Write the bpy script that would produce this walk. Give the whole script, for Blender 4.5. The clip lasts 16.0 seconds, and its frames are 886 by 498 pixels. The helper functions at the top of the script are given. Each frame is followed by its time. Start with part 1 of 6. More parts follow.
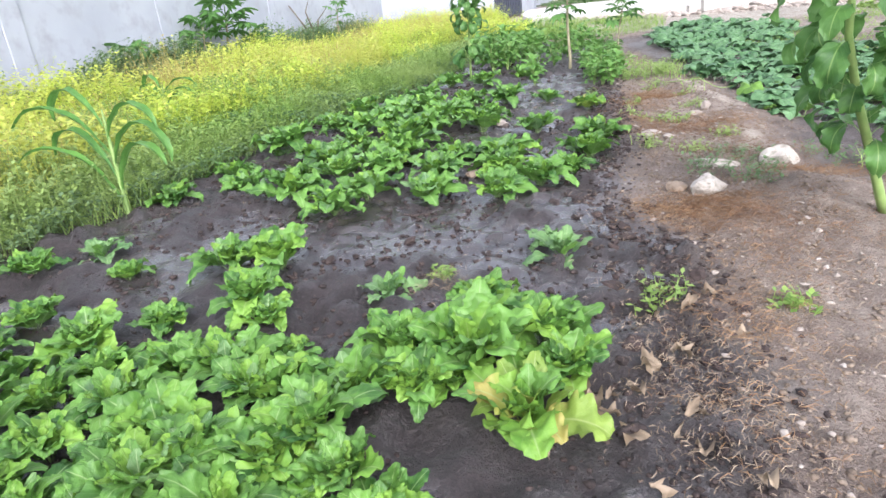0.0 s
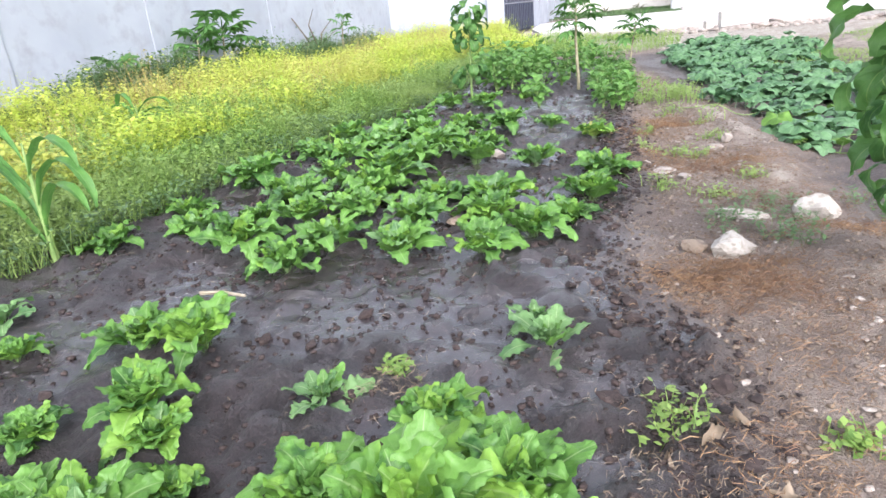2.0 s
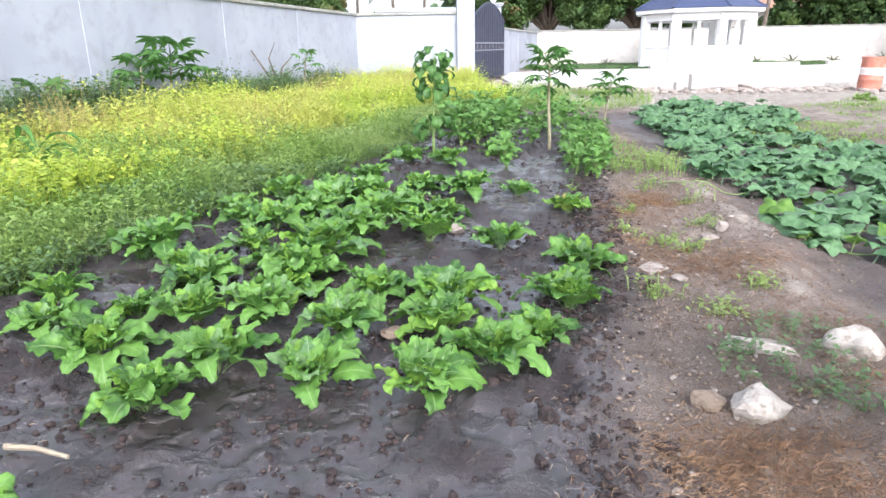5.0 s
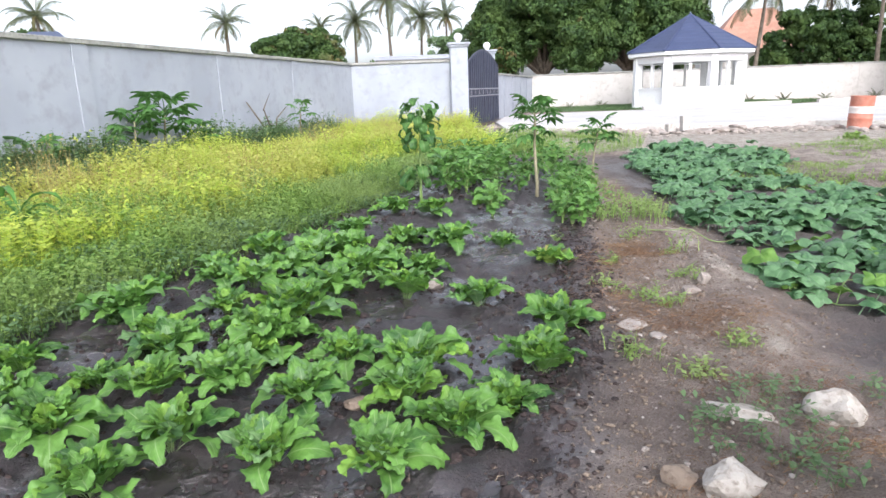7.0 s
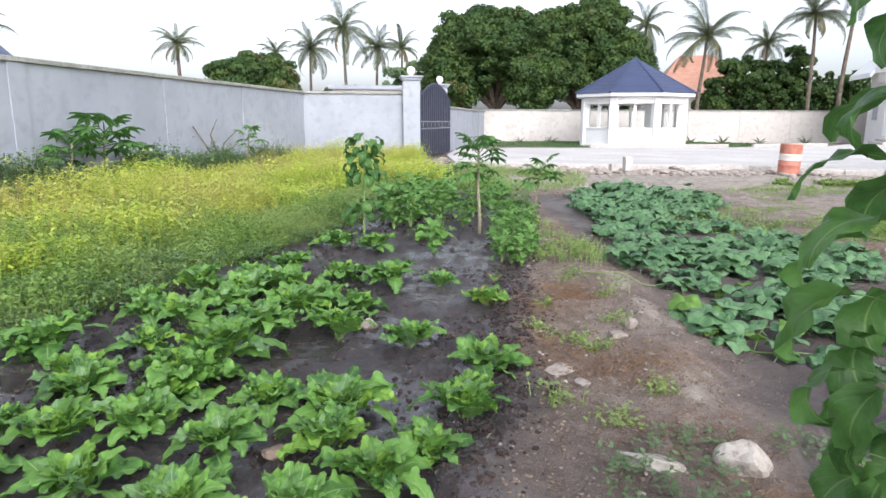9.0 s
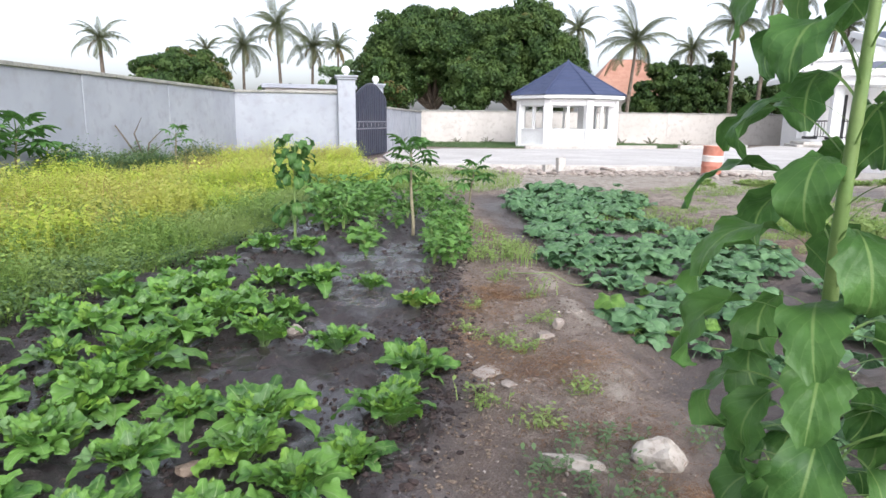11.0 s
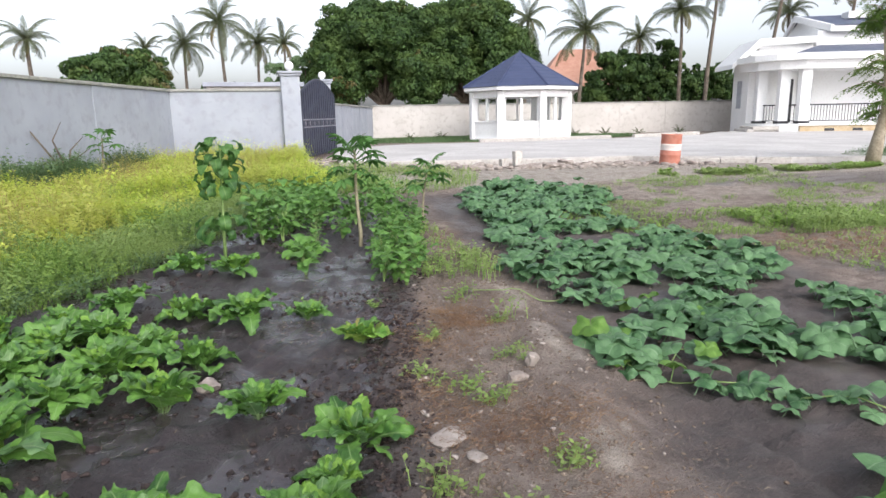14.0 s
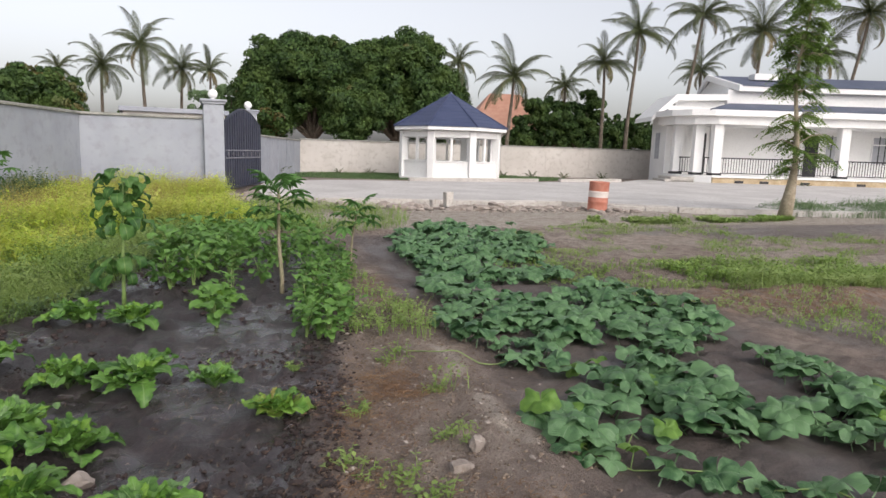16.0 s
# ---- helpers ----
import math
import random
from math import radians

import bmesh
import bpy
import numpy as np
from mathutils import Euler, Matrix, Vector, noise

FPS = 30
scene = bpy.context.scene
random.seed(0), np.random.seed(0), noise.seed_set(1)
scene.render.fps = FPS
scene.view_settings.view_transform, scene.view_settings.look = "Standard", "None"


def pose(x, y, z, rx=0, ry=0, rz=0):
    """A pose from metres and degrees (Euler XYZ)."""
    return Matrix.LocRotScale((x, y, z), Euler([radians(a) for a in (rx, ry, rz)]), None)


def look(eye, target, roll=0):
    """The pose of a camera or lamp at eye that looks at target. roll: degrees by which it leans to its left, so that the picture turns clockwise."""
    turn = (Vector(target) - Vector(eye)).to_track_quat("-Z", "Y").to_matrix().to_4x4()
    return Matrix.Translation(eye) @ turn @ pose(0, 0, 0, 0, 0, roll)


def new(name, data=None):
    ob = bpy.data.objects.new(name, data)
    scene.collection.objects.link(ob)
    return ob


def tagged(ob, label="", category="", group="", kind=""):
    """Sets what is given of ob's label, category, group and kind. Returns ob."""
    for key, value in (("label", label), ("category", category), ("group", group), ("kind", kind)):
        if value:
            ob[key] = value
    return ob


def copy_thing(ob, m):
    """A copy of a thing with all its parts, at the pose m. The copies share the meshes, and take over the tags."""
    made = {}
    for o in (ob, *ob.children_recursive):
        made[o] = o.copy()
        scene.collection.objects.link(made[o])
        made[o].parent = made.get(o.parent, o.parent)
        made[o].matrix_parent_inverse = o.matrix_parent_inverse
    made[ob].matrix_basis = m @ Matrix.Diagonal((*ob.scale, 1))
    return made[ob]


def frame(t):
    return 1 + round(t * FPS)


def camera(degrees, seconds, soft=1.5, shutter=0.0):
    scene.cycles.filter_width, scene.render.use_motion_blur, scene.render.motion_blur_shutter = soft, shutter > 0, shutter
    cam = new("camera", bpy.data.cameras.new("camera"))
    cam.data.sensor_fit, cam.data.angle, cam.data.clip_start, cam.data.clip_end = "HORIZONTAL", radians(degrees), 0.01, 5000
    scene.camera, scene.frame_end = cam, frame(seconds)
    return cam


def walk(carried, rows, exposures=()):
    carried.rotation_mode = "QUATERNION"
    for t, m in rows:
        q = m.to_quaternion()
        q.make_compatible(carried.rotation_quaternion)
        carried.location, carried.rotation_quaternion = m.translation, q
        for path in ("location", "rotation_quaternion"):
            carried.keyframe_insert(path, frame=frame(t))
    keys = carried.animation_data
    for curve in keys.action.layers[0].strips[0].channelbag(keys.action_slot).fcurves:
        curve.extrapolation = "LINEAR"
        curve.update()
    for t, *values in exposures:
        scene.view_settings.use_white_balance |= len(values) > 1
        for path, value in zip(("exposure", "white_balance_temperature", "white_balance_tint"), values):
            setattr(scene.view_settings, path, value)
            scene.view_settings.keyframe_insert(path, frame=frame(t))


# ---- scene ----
cam = camera(69.7, 16.0)

PATH = [
    (0, (0.754, 1.125, 1.285), (0.623, 3.163, 0.465), -5.7),
    (0.5, (0.807, 1.275, 1.277), (0.613, 3.308, 0.459), -6.8),
    (1, (0.886, 1.484, 1.286), (0.565, 3.516, 0.506), -4.3),
    (1.5, (0.932, 1.653, 1.280), (0.672, 3.694, 0.499), -4.9),
    (2, (0.955, 1.849, 1.301), (0.786, 3.898, 0.519), -5.2),
    (2.5, (1.011, 2.004, 1.307), (0.893, 4.070, 0.560), -4.5),
    (3, (1.088, 2.189, 1.300), (0.854, 4.227, 0.505), -3.9),
    (3.5, (1.119, 2.300, 1.319), (0.900, 4.371, 0.611), -3.2),
    (4, (1.095, 2.532, 1.297), (0.936, 4.604, 0.572), -3.1),
    (4.5, (1.050, 2.757, 1.307), (0.988, 4.828, 0.568), -0.6),
    (4.7, (1.029, 2.811, 1.322), (0.986, 4.891, 0.608), -0.8),
    (6.8, (1.147, 2.922, 1.420), (1.133, 5.053, 0.875), -1.6),
    (7, (1.212, 2.948, 1.429), (1.174, 5.082, 0.898), -2.2),
    (7.5, (1.234, 2.949, 1.444), (1.145, 5.093, 0.957), -3.4),
    (8, (1.260, 2.948, 1.433), (1.169, 5.088, 0.929), -3.8),
    (8.5, (1.299, 2.936, 1.467), (1.404, 5.081, 0.993), -2.3),
    (9, (1.333, 2.947, 1.520), (1.465, 5.099, 1.082), 0.2),
    (9.5, (1.368, 2.933, 1.542), (1.657, 5.079, 1.151), 1.2),
    (12, (1.426, 3.106, 1.535), (1.813, 5.222, 1.073), 0.1),
    (12.5, (1.433, 3.335, 1.547), (1.959, 5.428, 1.118), 0.3),
    (13, (1.465, 3.434, 1.551), (2.041, 5.504, 1.077), 0.0),
    (13.5, (1.543, 3.627, 1.543), (2.107, 5.711, 1.122), -0.4),
    (14, (1.641, 3.830, 1.546), (2.119, 5.930, 1.091), -1.0),
    (14.5, (1.682, 3.922, 1.575), (2.167, 6.036, 1.212), -0.2),
    (15, (1.677, 4.057, 1.616), (2.281, 6.157, 1.361), -0.3),
    (15.5, (1.653, 4.212, 1.599), (2.340, 6.283, 1.319), 1.3),
    (16, (1.708, 4.364, 1.592), (2.438, 6.413, 1.262), 1.7),
]
walk(cam, [(t, look(eye, target, roll)) for t, eye, target, roll in PATH],
     [(0, 1.45, 6050, 13), (3.5, 1.5, 6000, 13), (4.7, 1.47, 6000, 13), (7, 1.1, 6050, 12), (9.5, 0.88, 6100, 12), (12, 0.86, 6150, 12), (14, 0.7, 6250, 12), (16, 0.2, 6600, 13)])

# ---- light ----
world = bpy.data.worlds.new("sky")
scene.world = world
world.use_nodes = True
wn, wl = world.node_tree.nodes, world.node_tree.links
sky = wn.new("ShaderNodeTexSky")
sky.sky_type, sky.sun_disc = "NISHITA", False
sky.sun_elevation, sky.sun_rotation = radians(38), radians(167)
sky.air_density, sky.dust_density = 1.0, 4.0
pale = wn.new("ShaderNodeHueSaturation")
pale.inputs["Saturation"].default_value = 0.30
pale.inputs["Value"].default_value = 1.3
wl.new(sky.outputs[0], pale.inputs["Color"])
wl.new(pale.outputs[0], wn["Background"].inputs["Color"])
wn["Background"].inputs["Strength"].default_value = 0.15
sun = new("sun", bpy.data.lights.new("sun", "SUN"))
sun.data.energy, sun.data.angle, sun.data.color = 0.22, radians(28), (1.0, 0.95, 0.87)
sun.matrix_world = look((2.0, -8.5, 7.0), (0, 0, 0))


# ---- materials ----
class Nodes:
    """A material with its tree, and short ways to add nodes."""

    def __init__(self, name):
        self.m = bpy.data.materials.new(name)
        self.m.use_nodes = True
        self.t = self.m.node_tree
        self.p = self.t.nodes["Principled BSDF"]
        self.out = self.t.nodes["Material Output"]

    def add(self, kind, **inputs):
        n = self.t.nodes.new(kind)
        for k, v in inputs.items():
            self.put(n.inputs[k], v)
        return n

    def put(self, socket, v):
        if hasattr(v, "is_output"):
            self.t.links.new(v, socket)
        else:
            socket.default_value = v

    def coord(self):
        return self.add("ShaderNodeNewGeometry").outputs["Position"]

    def noise(self, scale, detail=4.0, rough=0.55, vec=None):
        n = self.add("ShaderNodeTexNoise", Scale=scale, Detail=detail, Roughness=rough)
        self.put(n.inputs["Vector"], vec if vec is not None else self.coord())
        return n.outputs["Fac"]

    def ramp(self, fac, lo, hi):
        n = self.add("ShaderNodeMapRange")
        n.inputs["From Min"].default_value, n.inputs["From Max"].default_value = lo, hi
        self.put(n.inputs["Value"], fac)
        return n.outputs["Result"]

    def mix(self, fac, a, b):
        n = self.t.nodes.new("ShaderNodeMix")
        n.data_type = "RGBA"
        self.put(n.inputs[0], fac)
        for sock, v in ((n.inputs[6], a), (n.inputs[7], b)):
            self.put(sock, (*v, 1.0) if isinstance(v, tuple) and len(v) == 3 else v)
        return n.outputs[2]

    def math(self, op, a, b=0.0):
        n = self.t.nodes.new("ShaderNodeMath")
        n.operation = op
        self.put(n.inputs[0], a)
        self.put(n.inputs[1], b)
        return n.outputs[0]

    def bump(self, height, strength=0.5, distance=0.02):
        n = self.add("ShaderNodeBump", Strength=strength, Distance=distance)
        self.put(n.inputs["Height"], height)
        self.put(self.p.inputs["Normal"], n.outputs[0])
        return n.outputs[0]


def surface(name, a, b, c=None, scale=3.0, fine=40.0, rough=0.8, metal=0.0, bump=0.3, depth=0.01):
    """A surface of two tones at a large scale, a third at a fine one, with fine relief."""
    n = Nodes(name)
    col = n.mix(n.ramp(n.noise(scale), 0.35, 0.65), a, b)
    if c:
        col = n.mix(n.ramp(n.noise(fine), 0.5, 0.75), col, c)
    n.put(n.p.inputs["Base Color"], col)
    n.put(n.p.inputs["Roughness"], rough)
    n.put(n.p.inputs["Metallic"], metal)
    n.bump(n.noise(fine * 1.5), bump, depth)
    return n.m


def leaf_surface(name, dark, light, rib, old=None, gloss=0.45, glow=0.35):
    """A leaf: tone by the leaf's own chance, blotches, a pale midrib and side veins from its UV, light passing through."""
    n = Nodes(name)
    chance = n.add("ShaderNodeObjectInfo").outputs["Random"]
    col = n.mix(chance, dark, light)
    col = n.mix(n.ramp(n.noise(14.0), 0.42, 0.72), col, tuple(v * 1.2 for v in light))
    if old:
        col = n.mix(n.ramp(n.math("ADD", n.math("MULTIPLY", n.noise(9.0), 0.6), n.math("MULTIPLY", chance, 0.5)), 0.66, 0.8), col, old)
    uv = n.add("ShaderNodeUVMap").outputs[0]
    sep = n.add("ShaderNodeSeparateXYZ")
    n.put(sep.inputs[0], uv)
    off = n.math("ABSOLUTE", n.math("SUBTRACT", sep.outputs[0], 0.5))
    mid = n.math("MULTIPLY", n.ramp(off, 0.035, 0.012), 0.75)
    side = n.math("SINE", n.math("MULTIPLY", n.math("SUBTRACT", sep.outputs[1], n.math("MULTIPLY", off, 0.55)), 52.0))
    vein = n.math("MULTIPLY", n.ramp(side, 0.90, 1.0), 0.16)
    col = n.mix(n.math("MAXIMUM", mid, vein), col, rib)
    n.put(n.p.inputs["Base Color"], col)
    n.put(n.p.inputs["Roughness"], gloss)
    n.put(n.p.inputs["Specular IOR Level"], 0.32)
    n.bump(n.math("ADD", n.math("MULTIPLY", n.noise(38.0), 1.0), n.math("MULTIPLY", side, 0.06)), 0.55, 0.010)
    tr = n.add("ShaderNodeBsdfTranslucent")
    n.put(tr.inputs[0], n.mix(0.5, col, tuple(v * 1.3 for v in light)))
    mx = n.add("ShaderNodeMixShader")
    n.put(mx.inputs[0], glow)
    n.put(mx.inputs[1], n.p.outputs[0])
    n.put(mx.inputs[2], tr.outputs[0])
    n.put(n.out.inputs[0], mx.outputs[0])
    return n.m


def mass_surface(name, a, b, c, glow=0.3, rough=0.6):
    """Foliage of many small pieces in one mesh, each piece with a tone of its own."""
    n = Nodes(name)
    chance = n.add("ShaderNodeNewGeometry").outputs["Random Per Island"]
    col = n.mix(chance, a, b)
    col = n.mix(n.ramp(n.noise(0.55, 3.0), 0.42, 0.66), col, c)
    n.put(n.p.inputs["Base Color"], col)
    n.put(n.p.inputs["Roughness"], rough)
    tr = n.add("ShaderNodeBsdfTranslucent")
    n.put(tr.inputs[0], col)
    mx = n.add("ShaderNodeMixShader")
    n.put(mx.inputs[0], glow)
    n.put(mx.inputs[1], n.p.outputs[0])
    n.put(mx.inputs[2], tr.outputs[0])
    n.put(n.out.inputs[0], mx.outputs[0])
    return n.m


def soil_surface():
    """The ground: dry sandy earth, wet dark bed, reddish earth, by the zone weights of the sheet."""
    n = Nodes("soil")
    zone = n.add("ShaderNodeAttribute")
    zone.attribute_name = "zone"
    sep = n.add("ShaderNodeSeparateColor")
    n.put(sep.inputs[0], zone.outputs["Color"])
    wet, sand, red = sep.outputs[0], sep.outputs[1], sep.outputs[2]
    mid, small = n.noise(7.0, 6.0), n.noise(45.0, 5.0, 0.65)
    base = n.mix(n.ramp(mid, 0.35, 0.65), (0.115, 0.087, 0.076), (0.205, 0.160, 0.138))
    pale = n.mix(n.ramp(mid, 0.35, 0.7), (0.230, 0.180, 0.150), (0.390, 0.328, 0.280))
    rust = n.mix(n.ramp(mid, 0.35, 0.65), (0.19, 0.095, 0.05), (0.27, 0.155, 0.09))
    mud = n.mix(n.ramp(mid, 0.3, 0.7), (0.0120, 0.0084, 0.0096), (0.046, 0.0322, 0.0350))
    col = n.mix(sand, base, pale)
    col = n.mix(n.ramp(sand, 0.8, 0.95), col, n.mix(n.ramp(mid, 0.35, 0.65), (0.34, 0.295, 0.25), (0.47, 0.425, 0.37)))
    col = n.mix(n.math("MULTIPLY", red, n.ramp(n.noise(11.0, 6.0, 0.7), 0.38, 0.62)), col, rust)
    col = n.mix(wet, col, mud)
    col = n.mix(n.math("MULTIPLY", n.ramp(n.noise(3.1, 5.0, 0.6), 0.48, 0.64), 0.4), col, n.mix(wet, (0.105, 0.072, 0.058), (0.030, 0.020, 0.021)))
    col = n.mix(n.ramp(small, 0.56, 0.78), col, n.mix(wet, (0.30, 0.245, 0.20), (0.080, 0.060, 0.056)))
    col = n.mix(n.ramp(small, 0.42, 0.25), col, n.mix(wet, (0.10, 0.07, 0.052), (0.018, 0.012, 0.011)))
    grit = n.noise(125.0, 3.0, 0.7)
    col = n.mix(n.math("MULTIPLY", n.ramp(grit, 0.55, 0.68), 0.6), col, n.mix(wet, (0.36, 0.305, 0.26), (0.095, 0.072, 0.068)))
    col = n.mix(n.math("MULTIPLY", n.ramp(grit, 0.45, 0.34), 0.6), col, n.mix(wet, (0.075, 0.05, 0.038), (0.010, 0.007, 0.007)))
    n.put(n.p.inputs["Base Color"], col)
    damp = n.math("MULTIPLY", zone.outputs["Alpha"], n.ramp(n.noise(9.0, 5.0), 0.25, 0.5))
    n.put(n.p.inputs["Roughness"], n.math("SUBTRACT", n.math("SUBTRACT", 0.92, n.math("MULTIPLY", wet, 0.42)), n.math("MULTIPLY", damp, 0.28)))
    calm = n.math("SUBTRACT", 1.0, n.math("MULTIPLY", damp, 0.72))
    n.bump(n.math("MULTIPLY", n.math("ADD", n.math("ADD", n.math("MULTIPLY", mid, 1.3), small), n.math("MULTIPLY", grit, 0.45)), calm), 1.0, 0.04)
    n.put(n.p.inputs["Coat Weight"], n.math("MULTIPLY", damp, 0.75))
    n.put(n.p.inputs["Coat Roughness"], 0.27)
    n.put(n.p.inputs["Specular IOR Level"], n.math("ADD", 0.35, n.math("MULTIPLY", wet, 0.60)))
    return n.m


SOIL = soil_surface()
MUSTARD = leaf_surface("mustard_leaf", (0.020, 0.072, 0.014), (0.118, 0.245, 0.046), (0.25, 0.35, 0.15), gloss=0.42, glow=0.2)
# Lighter copy of the mustard leaf: the brightness of lit leaves put into colour.
MUSTARD_LIT = leaf_surface("mustard_lit_leaf", (0.075, 0.185, 0.022), (0.175, 0.310, 0.048), (0.26, 0.36, 0.13), gloss=0.48, glow=0.24)
MUSTARD_PALE = leaf_surface("mustard_yellowing_leaf", (0.10, 0.21, 0.03), (0.22, 0.31, 0.06), (0.34, 0.40, 0.16), (0.36, 0.31, 0.09))
# Dull greyish leaves; on green plants this tone paints in a bluish sky sheen.
MUSTARD_GREY_SHEEN = leaf_surface("mustard_greyish_sheen_leaf", (0.06, 0.14, 0.05), (0.15, 0.26, 0.095), (0.34, 0.42, 0.22), glow=0.25)
POTATO = leaf_surface("bushy_leaf", (0.06, 0.15, 0.032), (0.145, 0.285, 0.065), (0.22, 0.34, 0.12), glow=0.32)
# The pale bluish tone paints the sky's reflection on the leaf tops.
PUMPKIN = leaf_surface("pumpkin_leaf", (0.026, 0.082, 0.030), (0.120, 0.225, 0.100), (0.21, 0.32, 0.18), gloss=0.42, glow=0.2)
PUMPKIN_LIGHT = leaf_surface("pumpkin_young_leaf", (0.075, 0.17, 0.030), (0.17, 0.30, 0.060), (0.3, 0.42, 0.16))
TALL = leaf_surface("tall_plant_leaf", (0.028, 0.088, 0.024), (0.085, 0.185, 0.045), (0.24, 0.36, 0.12), gloss=0.42, glow=0.36)
PAPAYA = leaf_surface("papaya_leaf", (0.05, 0.13, 0.036), (0.10, 0.22, 0.055), (0.20, 0.31, 0.12))
MAIZE = leaf_surface("maize_leaf", (0.055, 0.15, 0.035), (0.11, 0.24, 0.05), (0.2, 0.33, 0.12))
STEM = surface("green_stem", (0.16, 0.26, 0.07), (0.24, 0.33, 0.11), scale=9, rough=0.55)
VINE = surface("vine_stem", (0.14, 0.22, 0.06), (0.22, 0.30, 0.10), scale=9, rough=0.55)
BARK = surface("pale_bark", (0.30, 0.25, 0.18), (0.42, 0.36, 0.27), (0.16, 0.12, 0.08), 6, 30, 0.85, bump=0.6)
PAPAYA_BARK = surface("papaya_bark", (0.20, 0.185, 0.11), (0.30, 0.26, 0.175), (0.13, 0.11, 0.07), 7, 30, 0.8, bump=0.5)
BARK_DARK = surface("dark_bark", (0.10, 0.08, 0.06), (0.19, 0.155, 0.12), (0.06, 0.05, 0.04), 3, 20, 0.9, bump=0.6)
STRAW = mass_surface("straw", (0.16, 0.082, 0.038), (0.30, 0.185, 0.09), (0.14, 0.068, 0.03), 0.1)
GREYLITTER = mass_surface("withered_leaves", (0.16, 0.11, 0.07), (0.34, 0.27, 0.19), (0.13, 0.085, 0.055), 0.1)
WEED_YELLOW = mass_surface("yellow_green_weeds", (0.36, 0.50, 0.075), (0.70, 0.75, 0.14), (0.55, 0.55, 0.15), 0.5)
WEED_BUFF = mass_surface("seeding_weeds", (0.34, 0.36, 0.10), (0.48, 0.42, 0.15), (0.42, 0.30, 0.12), 0.35)
WEED_GREEN = mass_surface("green_weeds", (0.14, 0.26, 0.055), (0.33, 0.46, 0.11), (0.28, 0.37, 0.12), 0.4)
WEED_DARK = mass_surface("dark_weeds", (0.075, 0.15, 0.055), (0.16, 0.25, 0.09), (0.13, 0.20, 0.09), 0.3)
MANGO = mass_surface("mango_leaves", (0.012, 0.036, 0.007), (0.045, 0.098, 0.014), (0.060, 0.105, 0.016), 0.12, 0.75)
MANGO_RUST = mass_surface("mango_young_leaves", (0.10, 0.09, 0.025), (0.16, 0.115, 0.035), (0.08, 0.11, 0.025), 0.2)
PALM = mass_surface("palm_leaflets", (0.045, 0.068, 0.026), (0.105, 0.120, 0.046), (0.075, 0.088, 0.035), 0.2, 0.5)
PALM_OLD = mass_surface("old_palm_leaflets", (0.16, 0.12, 0.05), (0.22, 0.17, 0.07), (0.10, 0.11, 0.04), 0.2)
MORINGA = mass_surface("moringa_leaflets", (0.085, 0.17, 0.03), (0.21, 0.33, 0.07), (0.17, 0.26, 0.05), 0.4)
ROCK = surface("limestone", (0.32, 0.285, 0.25), (0.42, 0.385, 0.345), (0.19, 0.16, 0.13), 9, 34, 0.85, bump=0.7)
CLOD = surface("soil_clod", (0.014, 0.009, 0.0085), (0.042, 0.027, 0.024), (0.075, 0.052, 0.045), 8, 40, 0.9, bump=0.8)
DRYCLOD = surface("dry_clod", (0.13, 0.095, 0.07), (0.22, 0.17, 0.13), (0.08, 0.055, 0.04), 8, 40, 0.9, bump=0.6)
RUBBLE = surface("rubble_stone", (0.24, 0.20, 0.175), (0.38, 0.335, 0.30), (0.19, 0.155, 0.125), 5, 30, 0.9, bump=0.7)
PLASTER = surface("grey_plaster", (0.300, 0.318, 0.360), (0.368, 0.386, 0.430), (0.282, 0.292, 0.318), 0.55, 3.5, 0.9, bump=0.08)
COPING = surface("coping_concrete", (0.22, 0.22, 0.20), (0.36, 0.35, 0.32), (0.16, 0.16, 0.15), 2, 18, 0.9, bump=0.4)
FARWALL = surface("cream_plaster", (0.47, 0.44, 0.405), (0.55, 0.52, 0.485), (0.40, 0.37, 0.33), 0.5, 3.5, 0.9, bump=0.1)
WHITE = surface("white_paint", (0.76, 0.76, 0.755), (0.81, 0.81, 0.80), (0.72, 0.715, 0.70), 0.8, 9, 0.65, bump=0.12)
IRON = surface("dark_blue_iron", (0.040, 0.046, 0.075), (0.055, 0.062, 0.098), (0.085, 0.08, 0.085), 2, 30, 0.45, metal=0.4, bump=0.15)
IRON_LIGHT = surface("grey_iron_ornament", (0.20, 0.20, 0.23), (0.28, 0.28, 0.31), scale=3, rough=0.5, metal=0.4)
BLACK_IRON = surface("black_iron", (0.022, 0.022, 0.024), (0.035, 0.035, 0.037), scale=3, rough=0.5, metal=0.5)
TILE = surface("blue_roof_sheet", (0.030, 0.042, 0.095), (0.042, 0.056, 0.118), (0.06, 0.072, 0.13), 1.2, 15, 0.5, bump=0.2)
TILE_HOUSE = surface("slate_roof_sheet", (0.05, 0.065, 0.11), (0.075, 0.09, 0.14), (0.09, 0.10, 0.14), 1.2, 15, 0.5, bump=0.2)
RED_ROOF = surface("red_roof_sheet", (0.36, 0.18, 0.12), (0.45, 0.25, 0.18), (0.30, 0.14, 0.09), 1, 8, 0.7)
PAVING = surface("concrete_paving", (0.42, 0.40, 0.385), (0.53, 0.51, 0.49), (0.36, 0.335, 0.31), 0.5, 7, 0.85, bump=0.2)
BLOCK = surface("concrete_block", (0.40, 0.375, 0.345), (0.52, 0.49, 0.455), (0.29, 0.26, 0.23), 2.2, 14, 0.9, bump=0.5)
STONE_PLINTH = surface("tan_stone_plinth", (0.42, 0.32, 0.19), (0.55, 0.45, 0.31), (0.36, 0.27, 0.17), 2.5, 12, 0.85, bump=0.4)
